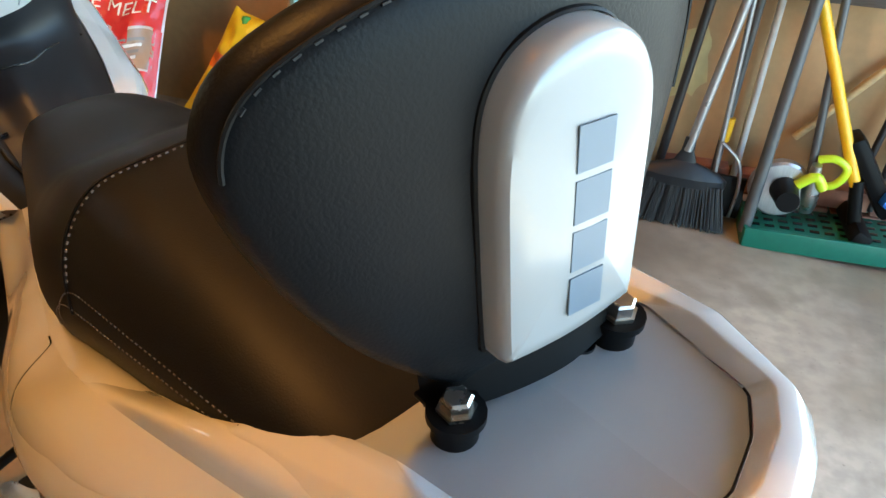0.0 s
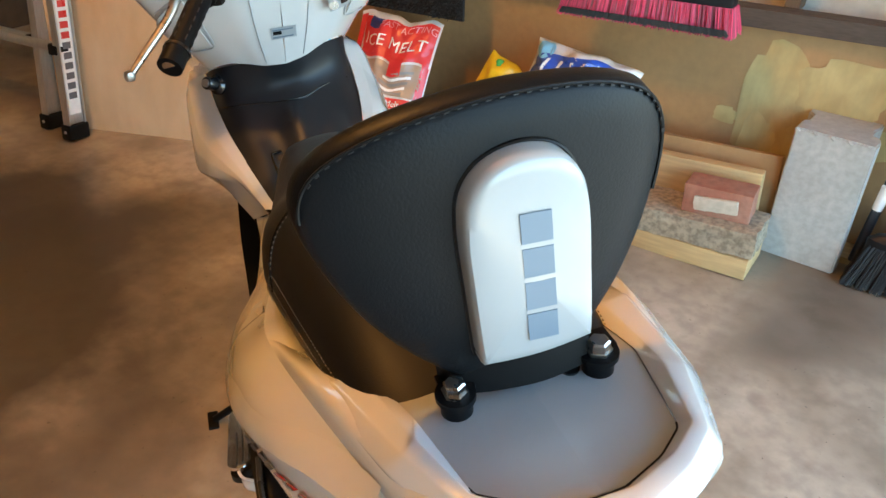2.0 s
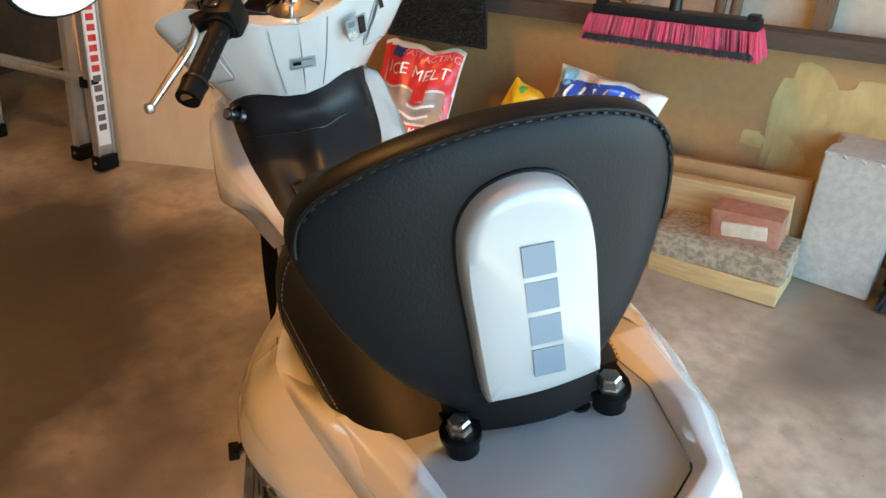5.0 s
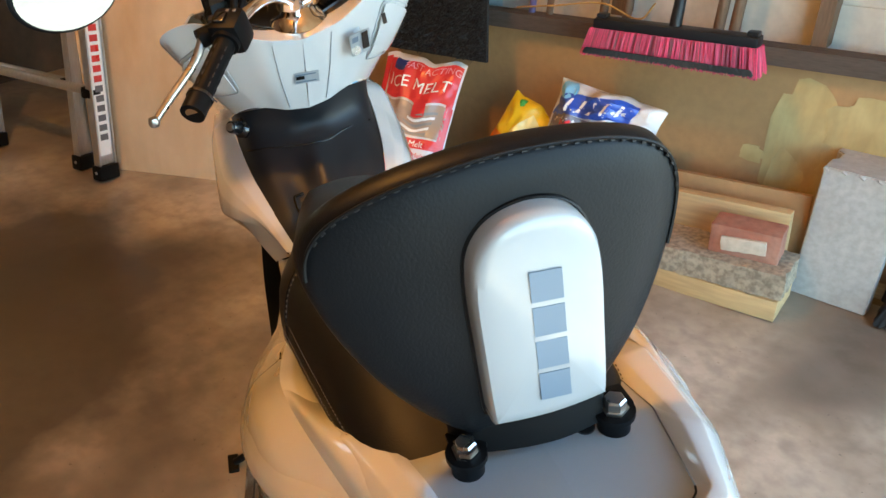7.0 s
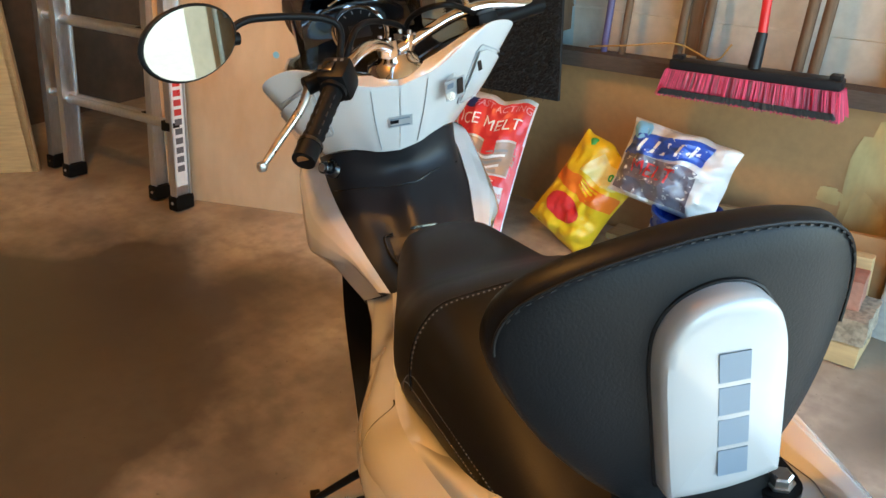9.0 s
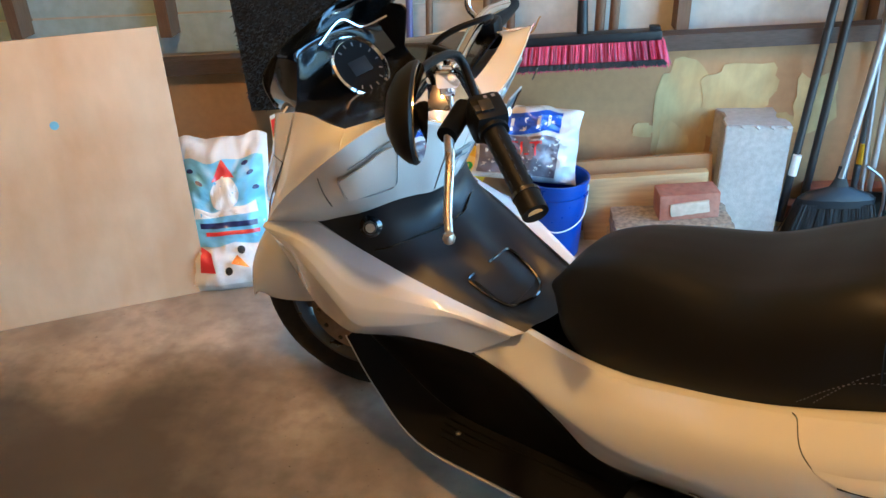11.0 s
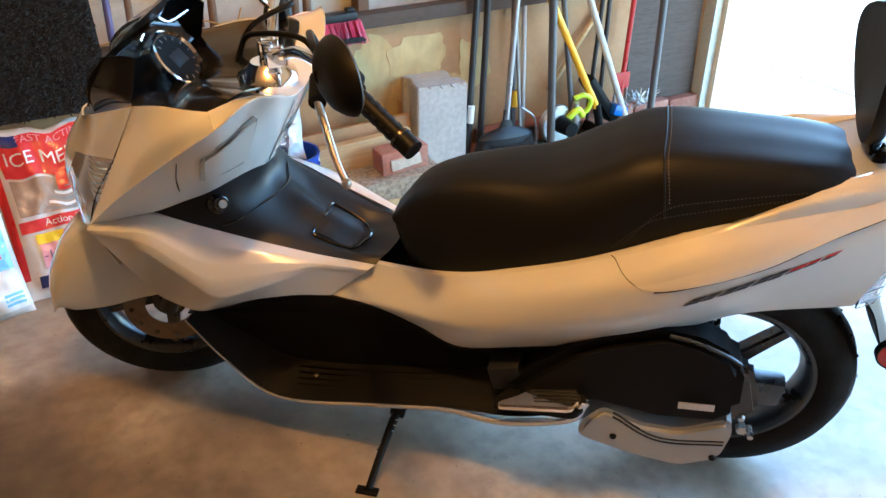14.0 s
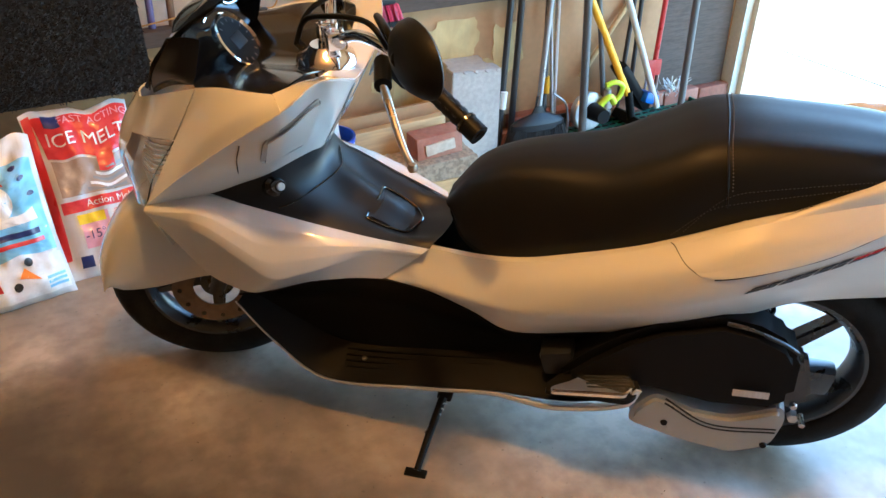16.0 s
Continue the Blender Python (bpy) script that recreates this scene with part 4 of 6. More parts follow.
# a warp that shapes the body's meshes to fit the camera's view
VIEW_FIT = Matrix(((0.9996, 0.026, 0.0954, 0.0437), (0.0391, 0.9685, -0.0544, 0.0592), (-0.0416, 0.0668, 0.9984, -0.0567), (0, 0, 0, 1)))


def mid_y(x):
    """The middle plane of the body, slanted to fit the camera's view."""
    return 0.018 + 0.030 * x


def across(p):
    """The point on the other side of the middle plane of the leaning body."""
    x, y, z = p
    d = y - mid_y(x)
    return Vector((x, y - 2 * d, z - 0.18 * d))


def other_side(bm):
    b = bm.copy()
    for v in b.verts:
        v.co = across(v.co)
    bmesh.ops.reverse_faces(b, faces=b.faces)
    return b


def build_scooter():
    root = thing("motor_scooter", "pearl white motor scooter with a black seat on its stand", "scooter",
                 Matrix.Translation((0, 0.02, 0)) @ pose(0, 0, 0, 0, 0, -1.4) @ pose(0, 0, 0, 6, 0, 0))

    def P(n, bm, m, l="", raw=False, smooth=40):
        return part(n, bm if raw else moved(bm, VIEW_FIT), m, root, l, smooth)


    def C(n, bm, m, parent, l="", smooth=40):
        return part(n, moved(bm, VIEW_FIT), m, parent, l, smooth)

    # wheels
    rear = wheel(root, "rear_wheel", 0.266, 0.120, 5, (-0.103, 0, 0.266), Matrix.Identity(4))
    front = wheel(root, "front_wheel", 0.256, 0.092, 5, (-1.41, 0.0, 0.256), pose(0, 0, 0, 0, 0, 22))
    part("brake_disc", lathe([(0.055, -0.062), (0.105, -0.062), (0.105, -0.058), (0.055, -0.058)], 48, closed=True), DISC, front, "drilled steel brake disc")
    for k in range(12):
        a = 2 * math.pi * k / 12
        part("disc_hole", lathe([(0.006, -0.0635), (0.006, -0.0565)], 10, at=(0.088 * math.cos(a), 0, 0.088 * math.sin(a))), GLOSS, front)
    part("brake_caliper", box(0.05, 0.05, 0.075, (0.075, -0.06, 0.045), 0.01), BLACK, front)
    for sgn in (-1, 1):
        part("fork_leg", tube([(0, sgn * 0.075, 0), (0.13, sgn * 0.075, 0.30)], 0.02, 16), ALLOY, front)

    for sgn, side in ((1, "left"), (-1, "right")):
        f = (lambda b: b) if sgn == 1 else other_side
        # lower front fairing with its crease
        edge = rounded([(-1.412, -0.198, 0.580), (-1.278, -0.174, 0.610), (-1.175, -0.167, 0.586), (-1.07, -0.153, 0.557), (-0.955, -0.126, 0.520), (-0.838, -0.097, 0.489)], 0.03, 7)
        crease = rounded([(-1.412, -0.198, 0.552), (-1.28, -0.228, 0.553), (-1.137, -0.235, 0.455), (-1.037, -0.206, 0.484), (-0.955, -0.155, 0.502), (-0.86, -0.112, 0.474)], 0.03, 7)
        hemline = rounded([(-1.402, -0.185, 0.520), (-1.295, -0.205, 0.417), (-1.212, -0.197, 0.378), (-1.073, -0.179, 0.426), (-0.986, -0.163, 0.438), (-0.928, -0.142, 0.429)], 0.03, 7)
        bow = [[u.lerp(v, k) + Vector((0, -0.014 * math.sin(math.pi * k), 0.008 * math.sin(math.pi * k))) for u, v in zip(edge, crease)] for k in (0.0, 0.25, 0.5, 0.75)]
        P("side_fairing", f(creased(bow + [crease, hemline], 0.08)), WHITE, "glossy white creased lower fairing panel", True, 50)
        P("front_cowl", f(patch([[(-1.247, -0.190, 0.853), (-1.19, -0.201, 0.864), (-1.13, -0.210, 0.866), (-1.085, -0.213, 0.867)],
                                 [(-1.318, -0.190, 0.735), (-1.235, -0.220, 0.776), (-1.147, -0.235, 0.827), (-1.066, -0.240, 0.864)],
                                 [(-1.412, -0.198, 0.581), (-1.305, -0.222, 0.672), (-1.185, -0.238, 0.763), (-1.052, -0.258, 0.857)]], 22, 14)), WHITE, "glossy white upper front cowl", True)
        P("front_cowl_wing", f(patch([[(-1.45, -0.080, 0.765), (-1.36, -0.155, 0.812), (-1.249, -0.190, 0.852)],
                                      [(-1.462, -0.098, 0.730), (-1.37, -0.165, 0.760), (-1.283, -0.192, 0.795)],
                                      [(-1.468, -0.110, 0.697), (-1.395, -0.158, 0.720), (-1.320, -0.190, 0.737)]], 14, 10)), WHITE, "", True)
        cowl_top = [(-1.412, -0.198, 0.581), (-1.305, -0.222, 0.672), (-1.185, -0.238, 0.763), (-1.052, -0.258, 0.857), (-1.008, -0.205, 0.890), (-0.985, -0.145, 0.878), (-0.980, -0.085, 0.850), (-0.985, mid_y(-0.985), 0.838)]
        cowl_low = [(-1.395, -0.196, 0.586), (-1.278, -0.174, 0.612), (-1.205, -0.166, 0.642), (-1.148, -0.156, 0.666), (-1.097, -0.122, 0.689), (-1.082, -0.085, 0.687), (-1.072, -0.055, 0.682), (-1.069, mid_y(-1.069), 0.680)]
        bulge_n = (0, 0.001, 0.003, 0.006, 0.008, 0.006, 0.003, 0.002)
        cowl_mid = [((a[0] + b[0]) / 2 + k * 0.6, (a[1] + b[1]) / 2 - k * 0.6, (a[2] + b[2]) / 2) for a, b, k in zip(cowl_top, cowl_low, bulge_n)]
        cowl = [cowl_top, cowl_mid, cowl_low]

        net = list(zip(*[spline(row, 281) for row in cowl]))

        def on_cowl(u, v, lift=0.0005):
            i, j = round(u * 280), round(v * 60)
            here, beside = spline(list(net[i]), 61), spline(list(net[i + 3]), 61)
            n = (beside[j] - here[j]).cross(here[j + 1] - here[j - 1]).normalized()
            return here[j] + n * (lift if n.y < 0 else -lift)
        sc = P("side_cowl", f(patch(cowl, 44, 14, 0.001)), WHITE, "glossy white cowl below the handlebar", True)
        # storage lid with a bright raised edge
        lid_uv = [(0.386, 0.30), (0.443, 0.25), (0.600, 0.19), (0.620, 0.23), (0.600, 0.72), (0.575, 0.79), (0.493, 0.77), (0.395, 0.70), (0.380, 0.62), (0.386, 0.30), (0.443, 0.25)]
        ring_pts = rounded([on_cowl(u, v, 0.0034) for u, v in lid_uv], 0.009, 5)
        part("lid_gap", f(tube(ring_pts[1:-1], 0.0013, 6, 130)), SILVER, sc)
        corners = ((0.396, 0.32), (0.606, 0.235), (0.586, 0.73), (0.396, 0.66))
        lid_rows = [[on_cowl(*[(1 - b) * ((1 - a) * corners[0][q] + a * corners[1][q]) + b * ((1 - a) * corners[3][q] + a * corners[2][q]) for q in (0, 1)], 0.0058) for a in (0, 0.25, 0.5, 0.75, 1)] for b in (0, 0.33, 0.66, 1)]
        part("glove_lid", f(patch(lid_rows, 18, 14, 0.0025)), WHITE, sc, "white storage lid set in the cowl")
        part("cowl_gap", f(tube([on_cowl(0.321, 0.13, 0.002), on_cowl(0.305, 0.40, 0.002), on_cowl(0.293, 0.70, 0.002)], 0.0012, 6, 12)), ALLOY, sc)
        part("seam_line", f(tube([on_cowl(0.893, 0.06, 0.002), on_cowl(0.886, 0.5, 0.002), on_cowl(0.879, 0.95, 0.002)], 0.0011, 6, 12)), SILVER, sc)
        P("cowl_shoulder", f(patch([[(-1.052, -0.257, 0.858), (-1.009, -0.204, 0.890), (-0.986, -0.145, 0.878), (-0.981, -0.085, 0.850), (-0.986, mid_y(-0.986), 0.838)],
                                    [(-1.085, -0.213, 0.868), (-1.05, -0.175, 0.876), (-1.04, -0.13, 0.866), (-1.04, -0.08, 0.852), (-1.04, mid_y(-1.04), 0.845)]], 24, 5)), WHITE, "", True)
        # rear body side
        panel = [[(-0.846, -0.092, 0.489), (-0.72, -0.112, 0.494), (-0.625, -0.127, 0.513), (-0.535, -0.138, 0.546), (-0.43, -0.150, 0.590), (-0.33, -0.159, 0.636), (-0.215, -0.160, 0.690), (-0.085, -0.140, 0.727), (0.12, -0.092, 0.765)],
                 [(-0.866, -0.104, 0.468), (-0.735, -0.130, 0.462), (-0.645, -0.155, 0.480), (-0.555, -0.176, 0.511), (-0.44, -0.197, 0.558), (-0.335, -0.206, 0.601), (-0.215, -0.202, 0.648), (-0.085, -0.176, 0.688), (0.135, -0.104, 0.733)],
                 [(-0.893, -0.120, 0.450), (-0.775, -0.147, 0.432), (-0.68, -0.170, 0.430), (-0.59, -0.190, 0.445), (-0.46, -0.210, 0.492), (-0.345, -0.219, 0.537), (-0.225, -0.213, 0.585), (-0.09, -0.183, 0.627), (0.105, -0.120, 0.653)],
                 [(-0.908, -0.126, 0.441), (-0.80, -0.148, 0.422), (-0.705, -0.164, 0.408), (-0.615, -0.178, 0.403), (-0.475, -0.196, 0.443), (-0.35, -0.203, 0.481), (-0.23, -0.197, 0.530), (-0.10, -0.173, 0.579), (0.085, -0.126, 0.606)],
                 [(-0.936, -0.137, 0.429), (-0.833, -0.141, 0.414), (-0.735, -0.150, 0.384), (-0.645, -0.160, 0.353), (-0.49, -0.168, 0.390), (-0.357, -0.170, 0.418), (-0.24, -0.166, 0.470), (-0.118, -0.155, 0.528), (0.062, -0.132, 0.556)]]
        ledge = panel[0][:8]
        P("seat_shelf", f(patch([ledge, [(x, y * 0.88, z + 0.001) for x, y, z in ledge], [(x, y * 0.78, z - 0.008) for x, y, z in ledge]], 40, 8)), WHITE, "", True)
        P("rear_side_panel", f(patch(panel, 54, 20)), WHITE, "glossy white rear side panel sweeping up to the tail", True)
        skin = [spline([spline(row, 161)[k] for row in panel], 61) for k in range(161)]
        skin = [q for line in skin for q in line]

        def on_panel(x, z, lift=0.0012):
            near = sorted(skin, key=lambda q: (q.x - x) ** 2 + (q.z - z) ** 2)[:3]
            return Vector((x, sum(q.y for q in near) / 3 - lift, z))
        trim_up = spline([(x, 0, z) for x, z in ((-0.368, 0.624), (-0.332, 0.605), (-0.293, 0.597), (-0.205, 0.623), (-0.108, 0.659), (-0.021, 0.703), (0.085, 0.742))], 30)
        P("trim_gap", f(tube([on_panel(q.x, q.z, 0.0) for q in trim_up[:11]], 0.0009, 6, 40)), ALLOY, "", True)
        # dark tube that stands in for the shadow under the tail lip
        P("lip_shadow_gap", f(tube([on_panel(q.x, q.z - 0.002, 0.0) for q in trim_up[10:]], 0.0024, 6, 60)), GREYBLACK, "", True)
        swell = [0.12 + 0.88 * min(1.0, max(0.0, (k - 7) / 8)) for k in range(len(trim_up))]
        P("tail_lip", f(grid_bm([[on_panel(q.x + dx, q.z + dz * w, 0.0003 + out * w) for q, w in zip(trim_up[7:], swell[7:])]
                                 for dx, dz, out in ((-0.004, 0.026, 0.0002), (-0.003, 0.016, 0.0032), (-0.002, 0.006, 0.0056), (0, 0.0008, 0.0060), (0, 0.0, 0.0052), (0, 0.0, -0.002))])), WHITE, "", True)
        # a slanted mark of plain bars, the last ones red
        for k in range(9):
            x0, z0 = -0.234 + 0.0262 * k, 0.573 + 0.0114 * k
            tall = 0.017 if k < 6 else 0.012
            wide = 0.018 if k % 2 else 0.022
            for dz, hgt, m in ((0.0, tall * 0.42, ALLOY), (tall * 0.58, tall * 0.42, RED if k >= 6 else ALLOY)):
                low_l, low_r = (x0 + dz * 0.9, z0 + dz), (x0 + wide + dz * 0.9, z0 + dz + wide * 0.42)
                quad = [on_panel(*low_l), on_panel(*low_r), on_panel(low_r[0] + hgt * 0.9, low_r[1] + hgt), on_panel(low_l[0] + hgt * 0.9, low_l[1] + hgt)]
                P("model_mark", f(plate(quad, 0.0012, (0, -1, 0))), m, "", True)
        # foot well
        P("footboard", f(patch([[(-1.262, -0.13, 0.335), (-1.16, -0.118, 0.262), (-1.03, -0.112, 0.20), (-0.82, -0.112, 0.218), (-0.66, -0.118, 0.25), (-0.50, -0.135, 0.30), (-0.39, -0.15, 0.345)],
                                [(-1.268, -0.150, 0.322), (-1.175, -0.16, 0.242), (-1.055, -0.165, 0.164), (-0.836, -0.172, 0.195), (-0.675, -0.175, 0.220), (-0.52, -0.195, 0.250), (-0.40, -0.215, 0.307)],
                                [(-1.272, -0.163, 0.317), (-1.184, -0.178, 0.230), (-1.063, -0.188, 0.150), (-0.838, -0.198, 0.184), (-0.68, -0.20, 0.208), (-0.52, -0.222, 0.238), (-0.395, -0.242, 0.300)]], 34, 10)), BLACK, "ribbed matt black footboard", True)
        P("footwell_wall", f(patch([[(-1.262, -0.165, 0.345), (-1.073, -0.172, 0.423), (-0.986, -0.157, 0.435), (-0.928, -0.137, 0.426), (-0.833, -0.137, 0.411), (-0.735, -0.146, 0.381), (-0.645, -0.155, 0.353), (-0.42, -0.158, 0.405)],
                                    [(-1.262, -0.135, 0.342), (-1.13, -0.115, 0.335), (-1.02, -0.107, 0.325), (-0.90, -0.105, 0.318), (-0.80, -0.108, 0.312), (-0.70, -0.112, 0.305), (-0.60, -0.12, 0.305), (-0.41, -0.14, 0.37)],
                                    [(-1.262, -0.126, 0.333), (-1.17, -0.112, 0.262), (-1.03, -0.106, 0.196), (-0.92, -0.106, 0.205), (-0.82, -0.106, 0.214), (-0.66, -0.112, 0.245), (-0.55, -0.122, 0.28), (-0.39, -0.145, 0.34)]], 34, 12)), BLACK, "matt black foot well wall", True)
        P("sill_lip", f(patch([[(-1.277, -0.164, 0.318), (-1.188, -0.180, 0.229), (-1.066, -0.190, 0.148), (-0.838, -0.201, 0.182), (-0.68, -0.203, 0.206), (-0.55, -0.221, 0.215), (-0.42, -0.246, 0.274), (-0.386, -0.250, 0.330)],
                               [(-1.272, -0.162, 0.308), (-1.182, -0.176, 0.219), (-1.060, -0.186, 0.138), (-0.834, -0.196, 0.170), (-0.676, -0.197, 0.190), (-0.545, -0.214, 0.196), (-0.405, -0.240, 0.264), (-0.374, -0.242, 0.322)],
                               [(-1.25, -0.145, 0.295), (-1.155, -0.15, 0.20), (-1.035, -0.155, 0.115), (-0.82, -0.16, 0.135), (-0.67, -0.16, 0.158), (-0.545, -0.17, 0.172), (-0.41, -0.20, 0.235), (-0.375, -0.21, 0.30)]], 44, 7)), WHITE, "white lower edge of the floor board", True)
        for k in range(5):
            P("rib", f(patch([[(-1.03, -0.126 - 0.011 * k, 0.196 - 0.0085 * k), (-0.83, -0.126 - 0.012 * k, 0.2165 - 0.006 * k), (-0.66, -0.131 - 0.012 * k, 0.247 - 0.006 * k)],
                              [(-1.03, -0.130 - 0.011 * k, 0.1955 - 0.0085 * k), (-0.83, -0.130 - 0.012 * k, 0.216 - 0.006 * k), (-0.66, -0.135 - 0.012 * k, 0.2465 - 0.006 * k)]], 14, 2, 0.003)), BLACK, "", True)
        P("floor_screw", f(lathe([(0.0005, 0.0), (0.006, 0.0), (0.006, 0.004), (0.0005, 0.006)], 12, "Z", (-0.985, -0.145, 0.186))), STEEL, "", True)
        # passenger peg
        if sgn == 1:
            tray = rounded([(-0.555, -0.255, 0.262), (-0.395, -0.262, 0.300), (-0.375, -0.235, 0.310), (-0.40, -0.185, 0.312), (-0.53, -0.185, 0.280), (-0.565, -0.22, 0.265), (-0.555, -0.255, 0.262)], 0.014, 5)[1:-1]
            P("footrest_tray", plate(tray, 0.012, (0, 0, 1)), BLACK, "black recess under the footrest", True)
            body = rounded([(-0.52, -0.258, 0.287), (-0.405, -0.262, 0.312), (-0.388, -0.240, 0.318), (-0.405, -0.205, 0.318), (-0.49, -0.200, 0.300), (-0.51, -0.222, 0.292), (-0.55, -0.238, 0.282), (-0.552, -0.252, 0.281), (-0.52, -0.258, 0.287)], 0.010, 5)[1:-1]
            peg = P("passenger_footrest", plate(body, 0.016, (0, -0.1, 1), 0.004), CHROME, "folded chrome passenger footrest", True)
            for k in range(5):
                part("peg_groove", tube([(-0.492 + 0.003 * k, -0.208 - 0.009 * k, 0.3165 - 0.0006 * k), (-0.405 + 0.002 * k, -0.212 - 0.009 * k, 0.3345 - 0.0006 * k)], 0.0012, 6), ALLOY, peg)
            P("footrest_mount", box(0.07, 0.06, 0.06, (-0.545, -0.165, 0.312), 0.012, (0, -16, 0)), GREYBLACK, "", True)
        # fork cover and headlight
        lens_top, lens_mid, lens_low = [(-1.468, -0.110, 0.696), (-1.395, -0.159, 0.719), (-1.320, -0.191, 0.735)], [(-1.52, -0.090, 0.62), (-1.455, -0.155, 0.632), (-1.385, -0.192, 0.645)], [(-1.52, -0.080, 0.545), (-1.475, -0.145, 0.548), (-1.416, -0.196, 0.574)]
        P("headlight", f(patch([lens_top, lens_mid, lens_low], 14, 14, 0.003)), CLEAR, "clear headlight lens", True)
        bowl = [[(x + 0.035, y * 0.86, z - 0.004) for x, y, z in r] for r in (lens_top, lens_mid, lens_low)]
        hb = P("headlight_bowl", f(patch(bowl, 12, 12)), LAMP_BOWL, "bright headlight reflector", True)
        for k in range(7):
            a0, a1 = Vector(bowl[0][0]).lerp(Vector(bowl[2][0]), 0.06 + 0.09 * k), Vector(bowl[0][2]).lerp(Vector(bowl[2][2]), 0.06 + 0.075 * k)
            part("reflector_step", f(tube([a0 + Vector((-0.012, -0.006, 0)), (a0 + a1) / 2 + Vector((-0.016, -0.02, -0.004)), a1 + Vector((-0.006, -0.004, 0))], 0.0022, 6, 12)), CHROME, hb)
    # centre of the front: nose and front apron
    nose = [[(-1.45, -0.080, 0.765), (-1.47, -0.04, 0.768)], [(-1.468, -0.110, 0.695), (-1.53, -0.04, 0.692)], [(-1.52, -0.088, 0.62), (-1.56, -0.04, 0.612)],
            [(-1.52, -0.080, 0.545), (-1.555, -0.04, 0.537)], [(-1.44, -0.160, 0.52), (-1.50, -0.04, 0.472)], [(-1.395, -0.175, 0.46), (-1.43, -0.04, 0.422)]]
    P("nose_panel", patch([r + [across(r[0])] for r in nose], 14, 20), WHITE, "white nose between the headlights", True)
    # front mudguard, turned with the wheel
    arc = (180, 158, 128, 95, 62, 32)
    hem = [(-0.232, 0.040), (-0.205, 0.018), (-0.13, 0.018), (-0.02, 0.035), (0.09, 0.025), (0.16, 0.015)]

    def band(y, rr, k):
        return [((rr * math.cos(radians(a))) * (1 - k) + hx * k, y, (rr * math.sin(radians(a)) + 0.02) * (1 - k) + hz * k) for a, (hx, hz) in zip(arc, hem)]
    half_guard = [band(-0.058, 0.235, 1.0), band(-0.070, 0.240, 0.75), band(-0.073, 0.245, 0.35), band(-0.060, 0.247, 0.06), band(-0.034, 0.252, 0.0), band(0.0, 0.255, 0.0)]
    rowsm = half_guard + [mir(q, -1) for q in reversed(half_guard[:-1])]
    P("front_mudguard", moved(patch(rowsm, 30, 30), pose(-1.400, 0.0, 0.256, 0, 0, 22) @ Matrix.Diagonal((1.09, 1.0, 1.09, 1))), WHITE, "glossy white front mudguard", True)

    # handlebar cowl facing the rider
    def dash_at(y, z, lift=0.002):
        return (-0.985 + (z - 0.834) * 0.53 + lift - 0.9 * (y + 0.02) ** 2, y, z)
    ic = P("cowl_crown", box(0.05, 0.20, 0.02, (-1.03, 0.0, 0.836), 0.008), WHITE, "white crown under the handlebar", True)
    lb = part("warning_label", plate([dash_at(y, z, 0.0015) for y, z in ((-0.036, 0.768), (0.012, 0.768), (0.012, 0.742), (-0.036, 0.742))], 0.0012, (1, 0, 0)), SILVER, ic, "small grey printed warning label")
    part("label_bar", plate([dash_at(y, z, 0.0030) for y, z in ((-0.032, 0.760), (-0.016, 0.760), (-0.016, 0.752), (-0.032, 0.752))], 0.0008, (1, 0, 0)), GLOSS, lb)
    for z in (0.748, 0.764):
        part("label_line", plate([dash_at(y, z, 0.0030) for y in (-0.033, 0.006)] + [dash_at(y, z - 0.003, 0.0030) for y in (0.006, -0.033)], 0.0008, (1, 0, 0)), BADGE_INK, lb)
    sp = part("seat_switch", plate([dash_at(y, z, 0.012) for y, z in ((0.072, 0.832), (0.112, 0.842), (0.116, 0.794), (0.078, 0.785))], 0.004, (1, 0, 0), 0.001), SILVER, ic, "grey switch plate with a rocker and a lock")
    part("rocker", plate([dash_at(y, z, 0.0165) for y, z in ((0.096, 0.835), (0.108, 0.838), (0.112, 0.802), (0.099, 0.799))], 0.003, (1, 0, 0), 0.001), GLOSS, sp)
    part("seat_lock", lathe([(0.0005, 0.0), (0.009, 0.0), (0.009, 0.003), (0.0005, 0.003)], 16, "X", dash_at(0.085, 0.800, 0.0165)), STEEL, sp)
    part("switch_icon", plate([dash_at(y, z, 0.0165) for y, z in ((0.078, 0.826), (0.090, 0.829), (0.090, 0.818), (0.078, 0.815))], 0.001, (1, 0, 0)), BADGE_INK, sp)
    part("cowl_slot", plate([dash_at(y, z, 0.022) for y, z in ((0.134, 0.866), (0.142, 0.868), (0.147, 0.846), (0.139, 0.844))], 0.002, (1, 0, 0)), GLOSS, ic)
    # black knee shield and tunnel
    mids = [[(-1.278, -0.171, 0.611), (-1.175, -0.165, 0.584), (-1.07, -0.151, 0.555), (-0.955, -0.124, 0.518), (-0.886, -0.107, 0.497), (-0.838, -0.095, 0.488)],
            [(-1.150, -0.151, 0.664), (-1.115, -0.135, 0.615), (-1.05, -0.115, 0.568), (-0.96, -0.095, 0.528), (-0.895, -0.085, 0.504), (-0.83, -0.078, 0.497)],
            [(-1.088, -0.078, 0.686), (-1.085, -0.065, 0.625), (-1.025, -0.058, 0.563), (-0.945, -0.055, 0.518), (-0.89, -0.052, 0.492), (-0.82, -0.05, 0.498)],
            [(x, mid_y(x), z) for x, z in ((-1.069, 0.680), (-1.082, 0.632), (-1.01, 0.579), (-0.94, 0.531), (-0.885, 0.501), (-0.81, 0.504))]]
    shield = mids + [[across(q) for q in r] for r in reversed(mids[:-1])]
